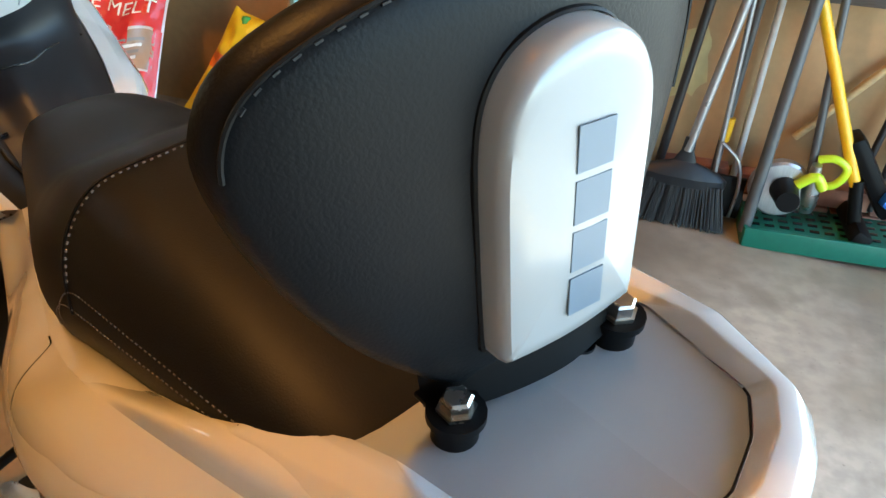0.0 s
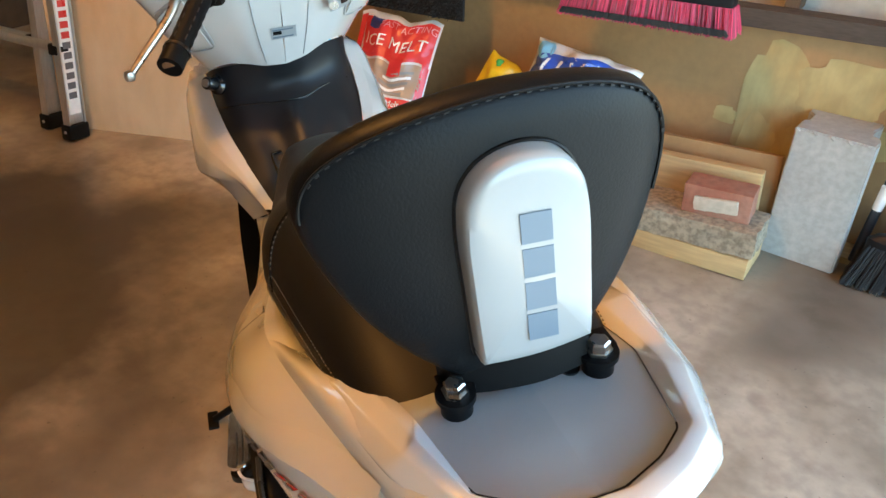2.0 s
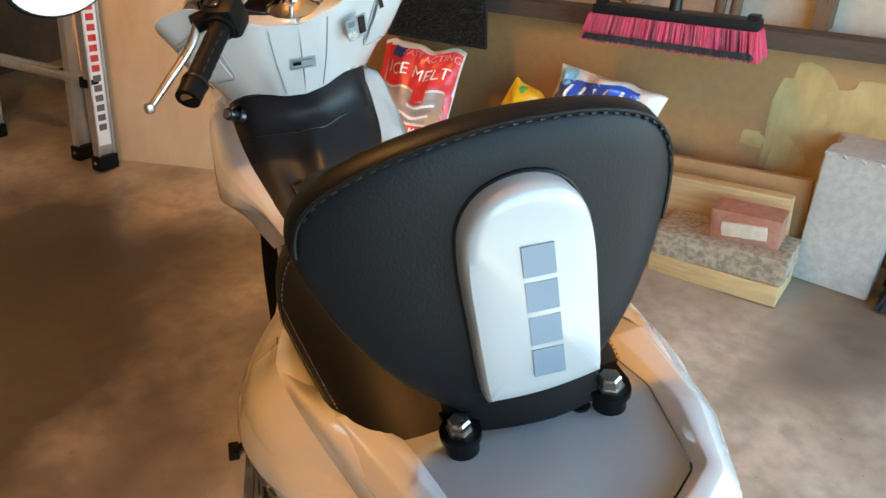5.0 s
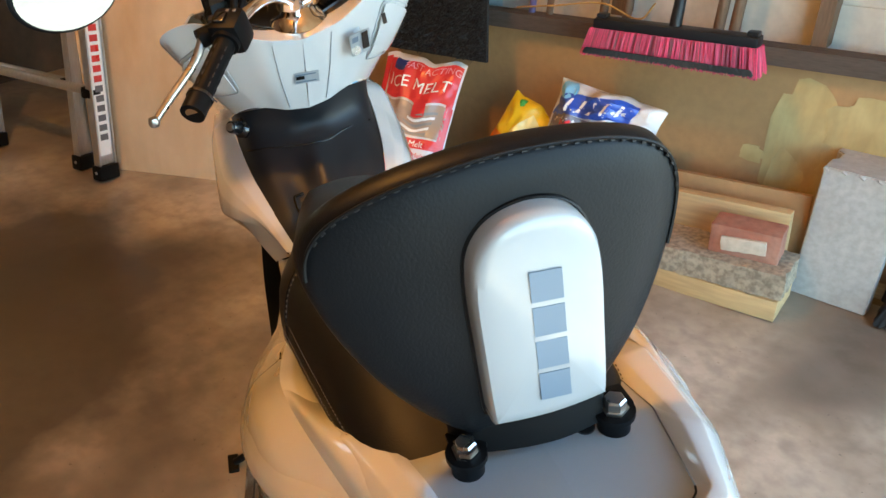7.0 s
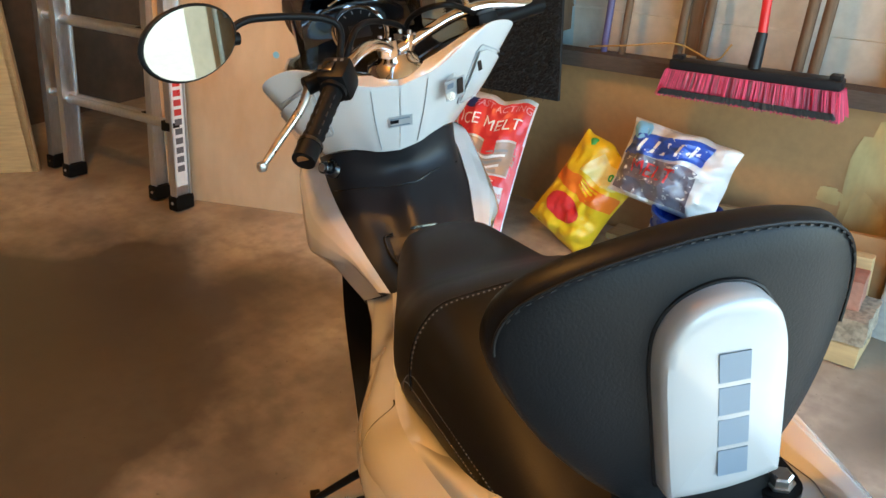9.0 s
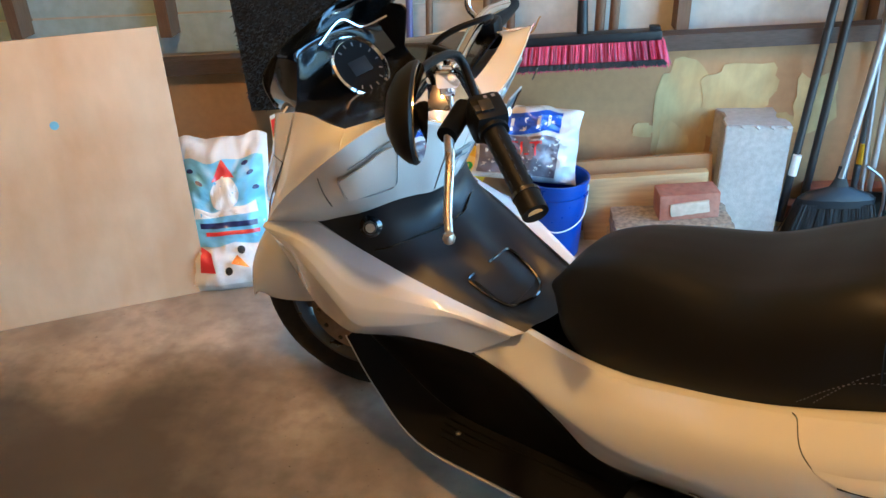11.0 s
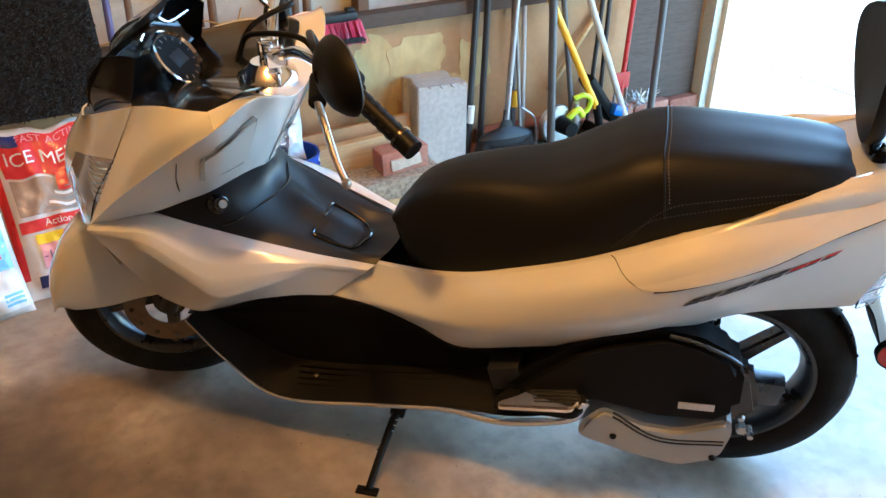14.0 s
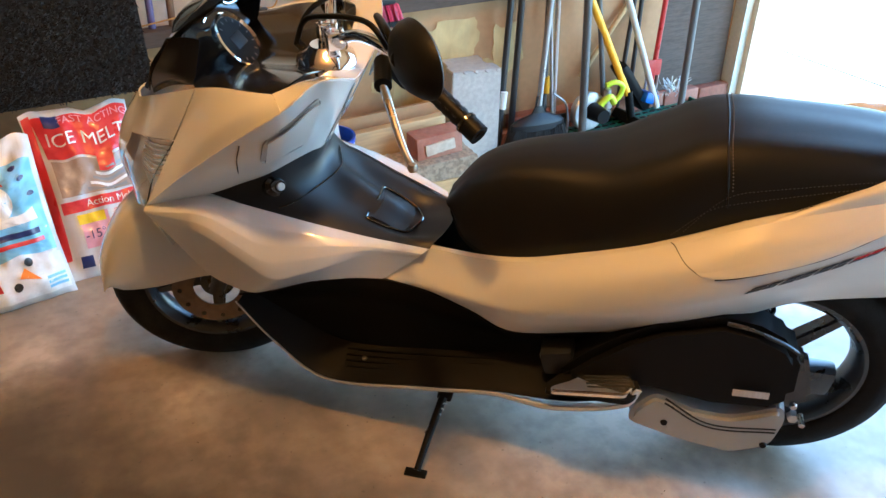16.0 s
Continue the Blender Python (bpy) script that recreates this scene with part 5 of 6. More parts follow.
    P("leg_shield", patch(shield, 34, 34, 0.001), GREYBLACK, "charcoal grey plastic knee shield and tunnel", True)

    def on_shield(u, v, lift=0.001):
        q = spline([spline(row, 201)[round(u * 200)] for row in shield], 121)[round(v * 120)]
        return Vector((q.x + lift * 0.5, q.y - lift * 0.2, q.z + lift * 0.8))
    P("shield_gap", tube([on_shield(u, v, 0.0018) for u, v in ((0.25, 0.04), (0.264, 0.12), (0.264, 0.25), (0.275, 0.38), (0.288, 0.5), (0.286, 0.60), (0.262, 0.72), (0.268, 0.88))], 0.0019, 6, 50), GLOSS, "", True)
    key = P("ignition_lock", lathe([(0.0005, -0.02), (0.022, -0.02), (0.021, 0.005), (0.0155, 0.009), (0.0135, 0.011), (0.0130, 0.036), (0.0115, 0.038), (0.0005, 0.038)], 24, "X"), GLOSS, "round black ignition lock with a metal tip", True)
    key.matrix_basis = pose(-1.142, -0.150, 0.634, 0, -25, -42)
    part("key_slot", lathe([(0.0005, 0.038), (0.0085, 0.038), (0.0080, 0.042), (0.0005, 0.042)], 14, "X"), STEEL, key)
    lid_edge = rounded([on_shield(u, v, 0.0025) for u, v in ((0.521, 0.28), (0.515, 0.50), (0.521, 0.685), (0.64, 0.685), (0.786, 0.64), (0.835, 0.50), (0.786, 0.30), (0.657, 0.235), (0.54, 0.245), (0.521, 0.28), (0.515, 0.50))], 0.016, 6)
    lid = P("fuel_lid", patch([[on_shield(0.540 + (0.225 if 0.35 < v < 0.6 else 0.205) * a, v, 0.0035) for a in (0, 0.33, 0.66, 1)] for v in (0.285, 0.40, 0.52, 0.645)], 16, 16, 0.003), GREYBLACK, "rounded fuel filler lid", True)
    part("lid_edge", tube(lid_edge[1:-2], 0.0030, 6, 120), GLOSS, lid)

    # seat
    top = [(-0.915, 0.60), (-0.865, 0.676), (-0.803, 0.714), (-0.727, 0.735), (-0.61, 0.757), (-0.525, 0.803), (-0.435, 0.850), (-0.29, 0.858), (-0.14, 0.852), (-0.034, 0.826)]
    bot = [(-0.902, 0.592), (-0.862, 0.543), (-0.786, 0.517), (-0.702, 0.542), (-0.582, 0.607), (-0.489, 0.659), (-0.399, 0.706), (-0.256, 0.762), (-0.125, 0.808), (-0.040, 0.822)]
    wid = [0.045, 0.075, 0.096, 0.113, 0.138, 0.15, 0.147, 0.134, 0.115, 0.078]
    rows = []
    for (x, zt), (xb, zb), w in zip(top, bot, wid):
        h = zt - zb
        left = [(xb, -w, zb), (x * 0.3 + xb * 0.7, -w * 1.03, zb + 0.28 * h), (x * 0.7 + xb * 0.3, -w * 0.93, zb + 0.68 * h), (x, -w * 0.68, zb + 0.93 * h), (x, -w * 0.3, zt - 0.002), (x, 0, zt)]
        rows.append(left + [(a, -b, c) for a, b, c in reversed(left[:-1])])
    seat = P("seat", patch(rows, 30, 48, 0.012), VINYL, "black vinyl stepped seat with grey stitching")
    NJ, NI = 60, 160
    ga = [spline(r, NJ) for r in rows]
    gs = [spline([r[j] for r in ga], NI) for j in range(NJ)]

    def on_seat(i, j, lift=0.0015):
        a = min(int(j), NJ - 2)
        p = gs[a][i].lerp(gs[a + 1][i], j - a)
        c = Vector((p.x, 0, p.z - 0.10))
        return p + (p - c).normalized() * lift

    def stitches(name, line, material, parent, r=0.0008, every=2):
        bm = bmesh.new()
        for k in range(0, len(line) - 1, every):
            bm = join(bm, tube([line[k], line[k] * 0.25 + line[k + 1] * 0.75], r, 5))
        ob = C(name, bm, material, parent)
        ob["kind"] = "stuff"
        return ob

    def even(line, step):
        out, left = [line[0]], step
        for a, b in zip(line, line[1:]):
            d = (b - a).length
            while left < d:
                a = a + (b - a) * (left / d)
                d = (b - a).length
                out.append(a.copy())
                left = step
            left -= d
        return out
    iseam = 108
    C("seat_piping", tube([on_seat(iseam, j, 0.0005) for j in range(6, NJ - 6, 3)], 0.0016, 6, 80), VINYL, seat)
    stitches("cross_stitching", even([on_seat(iseam + 1, j) for j in range(9, NJ - 9)], 0.0032), THREAD, seat, 0.0009)
    for start, jj in ((iseam - 16, 6.5), (iseam - 12, 8.5)):
        for mirror_j in (False, True):
            way = [(i, 1.5 + (jj - 1.5) * math.sin(math.pi / 2 * min(1.0, (i - start) / 16))) for i in range(start, NI - 6)]
            ln = [on_seat(i, NJ - 1 - j if mirror_j else j) for i, j in way]
            stitches("side_stitching", even(ln, 0.0032), SEAM, seat, 0.0006)
    P("seat_base", patch([[(x, -w * 0.985, z - 0.012) for (x, z), w in zip(bot, wid)], [(x, -w * 1.0, z + 0.004) for (x, z), w in zip(bot, wid)]], 40, 4, 0.006), BLACK)
    P("seat_base", flip(patch([[(x, -w * 0.985, z - 0.012) for (x, z), w in zip(bot, wid)], [(x, -w * 1.0, z + 0.004) for (x, z), w in zip(bot, wid)]], 40, 4, 0.006)), BLACK)
    # tail: rail and rear deck
    yc = 0.014

    def hoop(half, r):
        return rounded([(x, yc - y, z) for x, y, z in half] + [(x, yc + y, z) for x, y, z in reversed(half)], r, 6)
    low = hoop([(-0.46, 0.150, 0.665), (-0.30, 0.160, 0.735), (-0.16, 0.150, 0.790), (-0.036, 0.118, 0.805), (0.030, 0.092, 0.812), (0.050, 0.064, 0.816), (0.066, 0.02, 0.818)], 0.012)
    bulge = hoop([(-0.46, 0.152, 0.680), (-0.30, 0.164, 0.752), (-0.16, 0.156, 0.815), (-0.036, 0.127, 0.850), (0.036, 0.098, 0.856), (0.058, 0.068, 0.858), (0.078, 0.02, 0.860)], 0.010)
    crest = hoop([(-0.46, 0.150, 0.684), (-0.30, 0.155, 0.745), (-0.16, 0.140, 0.828), (-0.036, 0.113, 0.866), (0.027, 0.089, 0.873), (0.049, 0.060, 0.875), (0.067, 0.02, 0.877)], 0.005)
    brim = hoop([(-0.46, 0.145, 0.684), (-0.30, 0.140, 0.745), (-0.16, 0.116, 0.826), (-0.045, 0.100, 0.867), (0.018, 0.082, 0.874), (0.037, 0.056, 0.876), (0.052, 0.017, 0.878)], 0.005)
    foot = hoop([(-0.46, 0.135, 0.670), (-0.30, 0.125, 0.735), (-0.16, 0.104, 0.816), (-0.07, 0.093, 0.858), (0.011, 0.078, 0.862), (0.030, 0.052, 0.864), (0.044, 0.016, 0.865)], 0.006)
    P("grab_rail", creased([low, bulge, crest, brim, foot], 0.10), WHITE, "white grab rail wrapping round the tail", False, 35)
    inset = [Vector((p.x - 0.001, yc + (p.y - yc) * 0.997, p.z - 0.001)) for p in foot]
    for side in (1, -1):
        line = [Vector(q) if side == 1 else across(q) for q in panel[0][5:]]
        rail_line = [VIEW_FIT @ Vector((x, yc - side * y, z)) for x, y, z in ((-0.43, 0.140, 0.668), (-0.30, 0.152, 0.744), (-0.16, 0.139, 0.826), (0.02, 0.090, 0.868))]
        bowed = [(p + q) / 2 + Vector((0, -side * 0.006, 0.008)) * k for p, q, k in zip(line, rail_line, (0, 0.6, 1, 1))]
        P("tail_shoulder", patch([line, bowed, rail_line], 26, 8), WHITE, "", True)
    P("rear_deck", grid_bm([[Vector((p.x, yc + (p.y - yc) * k, p.z - 0.0005 + 0.003 * (1 - k))) for p in inset] for k in (1.0, 0.6, 0.2, 0.0)]), SILVER, "silver grey rear deck")
    P("deck_gap", tube([Vector((p.x, p.y, p.z + 0.0002)) for p in inset[19:-19:2]], 0.0008, 6, 80), GREYBLACK)
    P("deck_hole", lathe([(0.0005, 0.0), (0.008, 0.0), (0.008, 0.002), (0.0005, 0.002)], 16, "Z", (-0.068, 0.048, 0.8625)), GLOSS)
    # backrest
    cy, cx, cz = 0.008, -0.085, 0.985
    shape = [(-0.02, 0.866), (-0.055, 0.885), (-0.092, 0.922), (-0.118, 0.965), (-0.133, 1.008), (-0.134, 1.038), (-0.120, 1.062), (-0.09, 1.079), (-0.05, 1.090), (0.0, 1.095)]
    ring = spline([(0, y, z) for y, z in shape] + [(0, -y, z) for y, z in reversed(shape[:-1])], 90, True)

    def ringat(k, x):
        return [Vector((x - 1.3 * (p.y * k) ** 2 - 0.12 * (p.z - cz) * k, cy + p.y * k, cz + (p.z - cz) * k)) for p in ring]
    pad = [ringat(0.86, cx - 0.030), ringat(0.97, cx - 0.026), ringat(1.0, cx - 0.017), ringat(0.99, cx - 0.008), ringat(0.97, cx - 0.002), ringat(0.93, cx + 0.001), ringat(0.8, cx + 0.004), ringat(0.62, cx + 0.006), ringat(0.4, cx + 0.006), ringat(0.05, cx + 0.006)]
    br = P("backrest", grid_bm(pad, closed_u=True, cap=True), VINYL_B, "charcoal vinyl passenger backrest with a stitched edge")
    C("edge_seam", tube(ringat(0.972, cx - 0.0005)[22:70], 0.0013, 6, 140), VINYL, br)
    stitches("edge_stitching", even(ringat(0.962, cx + 0.0005)[27:65], 0.0045), THREAD_D, br, 0.0008)
    by = 0.0165
    bs = [(-0.044, 0.892), (-0.0452, 0.91), (-0.0460, 0.96), (-0.0460, 1.015), (-0.0405, 1.045), (-0.025, 1.064), (0.0, 1.071), (0.025, 1.064), (0.0405, 1.045), (0.0460, 1.015), (0.0460, 0.96), (0.0452, 0.91), (0.044, 0.892), (0.040, 0.8895), (0.0, 0.887), (-0.040, 0.8895)]
    bs = [(y * 0.955, 0.905 + (z - 0.887) * 0.855) for y, z in bs]
    bring = spline([(0, y, z) for y, z in bs], 80, True)

    def bat(k, x, kz=None):
        return [Vector((x - 0.12 * (0.975 + (p.z - 0.975) * (kz or k) - cz) - 0.8 * (p.y * k) ** 2, by + p.y * k, 0.975 + (p.z - 0.975) * (kz or k))) for p in bring]
    C("badge_recess", grid_bm([bat(1.06, cx + 0.0, 1.025), bat(1.05, cx + 0.007, 1.02), bat(1.02, cx + 0.008, 1.008), bat(1.0, cx + 0.002)], closed_u=True), VINYL, br, "padded lip round the badge cover")
    bd = C("badge_cover", grid_bm([bat(1.0, cx - 0.005), bat(1.0, cx + 0.016), bat(0.985, cx + 0.021), bat(0.95, cx + 0.0235)] + [bat(k, cx + 0.0235 + 0.0033 * (1 - k * k)) for k in (0.85, 0.7, 0.5, 0.3, 0.05)], closed_u=True, cap=True), BADGE, br, "glossy white moulded badge cover")
    # a slate grey mark of four plain blocks running up the cover
    for k in range(4):
        z0 = 0.925 + 0.0262 * k
        block = [(-0.009, z0), (0.013, z0 - 0.002), (0.013, z0 + 0.0200), (-0.009, z0 + 0.0222)]
        C("print_block", plate([(cx + 0.0264 - 0.12 * (z - cz) - 0.8 * y ** 2, by + y, z) for y, z in block], 0.0007, (1, 0, 0)), BADGE_INK, bd)
    # mounting bracket with posts and bolts
    P("bracket", patch([[(-0.090, -0.052, 0.888), (-0.075, -0.030, 0.892), (-0.066, 0.02, 0.894), (-0.070, 0.064, 0.892)], [(-0.084, -0.052, 0.867), (-0.068, -0.030, 0.868), (-0.058, 0.02, 0.870), (-0.062, 0.064, 0.872)]], 20, 4, 0.005), BLACK, "black steel backrest bracket")
    for y, x in ((-0.046, -0.066), (0.070, -0.064)):
        post = P("post", lathe([(0.0125, 0.838), (0.013, 0.842), (0.012, 0.872), (0.0155, 0.873), (0.0155, 0.878), (0.006, 0.878)], 20, "Z", (x, y, 0)), BLACK, "black spacer post")
        C("bolt", lathe([(0.010, 0.878), (0.0105, 0.8795), (0.0105, 0.881), (0.0085, 0.881), (0.0085, 0.888), (0.007, 0.8895), (0.0005, 0.8895)], 6, "Z", (x, y, 0)), STEEL, post, "zinc hexagon bolt", 20)
        P("bracket_ear", box(0.022, 0.026, 0.004, (x - 0.012, y + 0.004, 0.8755), 0.0015), BLACK)
    # windscreen and dash
    P("windscreen", patch([[(-1.50, -0.10, 0.815), (-1.565, 0, 0.775), (-1.50, 0.10, 0.815)], [(-1.455, -0.145, 0.90), (-1.50, 0, 0.875), (-1.455, 0.145, 0.90)], [(-1.39, -0.15, 0.97), (-1.425, 0, 0.96), (-1.39, 0.15, 0.97)], [(-1.30, -0.135, 1.035), (-1.325, 0, 1.05), (-1.30, 0.135, 1.035)]], 18, 16, 0.003), SMOKE, "smoked black windscreen")
    P("screen_base", patch([[(-1.50, -0.086, 0.802), (-1.44, -0.117, 0.842), (-1.385, -0.137, 0.860)], [(-1.475, -0.125, 0.87), (-1.42, -0.138, 0.885), (-1.375, -0.138, 0.885)], [(-1.42, -0.142, 0.95), (-1.38, -0.14, 0.955), (-1.36, -0.135, 0.95)]], 12, 10, 0.004), GLOSS, "gloss black screen surround")
    P("screen_base", flip(patch([[(-1.50, -0.086, 0.802), (-1.44, -0.117, 0.842), (-1.385, -0.137, 0.860)], [(-1.475, -0.125, 0.87), (-1.42, -0.138, 0.885), (-1.375, -0.138, 0.885)], [(-1.42, -0.142, 0.95), (-1.38, -0.14, 0.955), (-1.36, -0.135, 0.95)]], 12, 10, 0.004)), GLOSS)
    dd = [[(-1.25, -0.187, 0.852), (-1.17, -0.200, 0.864), (-1.083, -0.210, 0.866)], [(-1.32, -0.11, 0.868), (-1.20, -0.11, 0.862), (-1.06, -0.12, 0.868)], [(-1.33, -0.03, 0.877), (-1.21, -0.03, 0.855), (-1.045, -0.024, 0.848)]]
    P("dash_cover", patch(dd + [[across(q) for q in r] for r in reversed(dd[:-1])], 18, 20), GLOSS, "gloss black instrument surround", True)
    hd = [[(-1.385, -0.125, 0.862), (-1.42, -0.115, 0.93), (-1.345, -0.095, 0.995)], [(-1.40, -0.07, 0.872), (-1.45, -0.065, 0.94), (-1.365, -0.055, 1.005)], [(-1.405, 0, 0.875), (-1.455, 0, 0.945), (-1.37, 0, 1.0)]]
    P("dash_hood", patch(hd + [mir(r, -1) for r in reversed(hd[:-1])], 16, 20), GLOSS, "black hood over the instruments")
    P("chrome_brow", tube([(-1.395, -0.055, 0.945), (-1.405, 0.01, 0.965), (-1.395, 0.05, 0.94), (-1.38, 0.10, 0.945)], 0.0035, 8, 30), CHROME, "thin chrome trim above the dial")
    dial = P("speedometer", lathe([(0.0005, -0.012), (0.055, -0.012), (0.06, 0.004), (0.056, 0.006), (0.052, 0.0), (0.0005, 0.0)], 40, "Z"), CHROME, "round speedometer with a chrome ring", True)
    dial.matrix_basis = pose(-1.225, -0.045, 0.89, 0, 52, 4)
    part("dial_face", lathe([(0.0005, 0.0005), (0.051, 0.0005), (0.051, 0.0015), (0.0005, 0.0015)], 40, "Z"), BLACK, dial)
    for k in range(11):
        a = radians(-35 + 25 * k)
        part("dial_tick", moved(box(0.007, 0.0022, 0.001, (0.043, 0, 0.0022)), pose(0, 0, 0, 0, 0, math.degrees(a))), THREAD, dial)
    part("dial_window", moved(box(0.028, 0.045, 0.001, (0.0, 0, 0.002), 0.0004), pose(0, 0, 0)), GREYBLACK, dial, "dark display window")
    # handlebar, turned to the left
    hub = Vector((-1.05, 0.0, 0.885))
    gin, gend = Vector((-0.86, -0.13, 0.905)), Vector((-0.715, -0.212, 0.829))
    bar = P("handlebar", tube([hub, hub * 0.55 + gin * 0.45 + Vector((0, 0, 0.03)), gin, gend], 0.011, 14, 30), CHROME, "chrome handlebar", True)
    d = (gend - gin).normalized()
    grip = part("grip", tube([gin + d * 0.03, gend - d * 0.02], (0.0170, 0.0160), 18), BLACK, bar, "ribbed black rubber grip")
    for k in range(5):
        for a in range(0, 360, 60):
            c = gin + d * (0.055 + 0.019 * k)
            e = d.orthogonal().normalized()
            e.rotate(Matrix.Rotation(radians(a), 3, d))
            part("grip_rib", tube([c + e * 0.0165 - d * 0.005, c + e * 0.0165 + d * 0.005], 0.0012, 5), GREYBLACK, grip)
    part("grip_flange", tube([gin + d * 0.026, gin + d * 0.034], 0.0225, 18), BLACK, bar)
    part("bar_end", tube([gend - d * 0.030, gend], 0.0190, 20), BLACK, bar)
    part("bar_end_collar", tube([gend - d * 0.036, gend - d * 0.030], 0.0205, 20), GLOSS, bar)
    turn = Matrix.Translation(gin + d * 0.002) @ (d.to_track_quat("X", "Z").to_matrix().to_4x4())
    sw = part("switch_box", moved(box(0.052, 0.052, 0.058, (0, 0, 0), 0.012), turn), BLACK, bar, "black switch housing with small grey symbols")
    part("switch_button", moved(box(0.022, 0.02, 0.008, (0.004, -0.006, 0.030), 0.003), turn), GLOSS, sw)
    part("horn_button", moved(box(0.012, 0.012, 0.006, (0.006, -0.018, 0.029), 0.002), turn), GREYBLACK, sw)
    part("indicator_switch", moved(box(0.018, 0.008, 0.012, (0.004, 0.0, -0.030), 0.003), turn), GREYBLACK, sw)
    for k in (-1, 1):
        part("switch_mark", moved(box(0.005, 0.005, 0.0012, (-0.014, 0.006 * k + 0.006, 0.0292)), turn), THREAD, sw)
    part("lever_perch", tube([gin + Vector((-0.05, 0.01, 0.0)), gin + Vector((-0.03, -0.055, -0.015))], 0.016, 12), BLACK, bar)
    part("brake_lever", tube([gin + Vector((-0.035, -0.045, -0.01)), Vector((-0.875, -0.20, 0.858)), Vector((-0.84, -0.25, 0.815)), Vector((-0.816, -0.277, 0.793))], (0.0085, 0.0055), 10, 18), STEEL, bar, "polished brake lever with a ball end")
    part("lever_ball", lathe([(0.0005, -0.0095), (0.007, -0.007), (0.0095, 0), (0.007, 0.007), (0.0005, 0.0095)], 16, "Z", (-0.815, -0.279, 0.792)), STEEL, bar)
    rend = Vector((-1.17, 0.33, 0.905))
    part("right_bar", tube([hub, hub * 0.5 + rend * 0.5 + Vector((0, 0, 0.035)), rend], 0.0115, 14, 16), CHROME, bar)
    rd = (rend - hub).normalized()
    part("right_grip", tube([rend - rd * 0.13, rend], 0.017, 16), BLACK, bar)
    part("right_switch_box", moved(box(0.05, 0.05, 0.055, (0, 0, 0), 0.012), Matrix.Translation(rend - rd * 0.15) @ rd.to_track_quat("X", "Z").to_matrix().to_4x4()), BLACK, bar)
    clamp = part("bar_clamp", lathe([(0.0005, -0.045), (0.058, -0.045), (0.062, -0.035), (0.056, -0.020), (0.038, -0.010), (0.030, 0.0), (0.0005, 0.0)], 32, "Z", (hub.x - 0.015, hub.y, hub.z - 0.005)), CHROME, bar, "polished chrome bar clamp and stem cover")
    for sy in (-0.028, 0.028):
        t2 = Matrix.Translation(hub) @ pose(0, 0, 0, 0, 0, 38)
        part("clamp_block", moved(box(0.04, 0.026, 0.034, (0.0, sy, 0.012), 0.006), t2), CHROME, clamp)
        for sx in (-0.012, 0.012):
            part("clamp_bolt", moved(lathe([(0.0005, 0.034), (0.004, 0.034), (0.004, 0.029), (0.0005, 0.028)], 10, "Z", (sx, sy, 0.0)), t2), STEEL, clamp)
    part("brake_hose", tube([gin + Vector((-0.04, 0.02, 0.02)), gin + Vector((-0.09, 0.05, 0.055)), hub + Vector((0.0, -0.03, 0.06)), hub + Vector((-0.07, 0.03, 0.02)), hub + Vector((-0.10, 0.03, -0.06))], 0.0055, 10, 30), BLACK, bar, "black rubber brake hose")
    part("right_hose", tube([rend - rd * 0.16 + Vector((0, 0, 0.02)), hub + Vector((0.01, 0.10, 0.075)), hub + Vector((-0.06, 0.04, 0.04)), hub + Vector((-0.10, 0.02, -0.06))], 0.0055, 10, 24), BLACK, bar)
    # mirrors
    for mc, base, yaw, nm in ((Vector((-0.788, -0.346, 1.012)), gin + Vector((-0.025, 0.01, 0.02)), 38, "mirror"), (Vector((-1.10, 0.46, 1.22)), rend - rd * 0.17 + Vector((0, 0, 0.02)), 34, "right_mirror")):
        mirror = P(nm, lathe([(0.0005, -0.026), (0.030, -0.024), (0.050, -0.014), (0.0615, 0), (0.064, 0.008), (0.0615, 0.011)], 40, "X"), BLACK, "black rear view mirror", True)
        mirror.matrix_basis = Matrix.Translation(mc) @ pose(0, 0, 0, 0, 1, yaw) @ Matrix.Diagonal((1, 1.32, 0.86, 1))
        part("mirror_glass", lathe([(0.0005, 0.0112), (0.0595, 0.0112), (0.0595, 0.0128), (0.0005, 0.0128)], 40, "X"), MIRROR, mirror)
        inner = mc + (base - mc) * 0.22 + Vector((-0.02, 0, 0.012))
        P("mirror_stem", tube([base, base + Vector((-0.03, 0.0, 0.06)), mc * 0.55 + base * 0.45 + Vector((-0.03, 0.0, 0.045)), inner], 0.0062, 10, 22), CHROME if nm != "mirror" else BLACK, "curved mirror stem", True)
        P("mirror_boot", tube([inner + (base - mc) * 0.1, mc + Vector((-0.018, 0.0, 0.0))], (0.010, 0.016), 12), BLACK, "", True)

    # engine, drive case, stand
    P("drive_case", plate([(-0.55, -0.125, 0.290), (-0.491, -0.125, 0.361), (-0.424, -0.125, 0.423), (-0.363, -0.125, 0.463), (-0.253, -0.125, 0.500), (-0.185, -0.125, 0.492), (-0.122, -0.125, 0.462), (-0.100, -0.125, 0.430), (-0.092, -0.125, 0.325), (-0.129, -0.125, 0.290), (-0.238, -0.125, 0.279), (-0.354, -0.125, 0.295), (-0.45, -0.125, 0.285)], 0.09, (0, -1, 0), 0.018), BLACK, "matt black air filter and drive case", True)
    P("case_ridge", tube([(-0.245, -0.204, 0.492), (-0.20, -0.207, 0.487), (-0.14, -0.206, 0.464), (-0.112, -0.204, 0.446)], 0.0042, 8, 20), ALLOY, "bright ridge along the case", True)
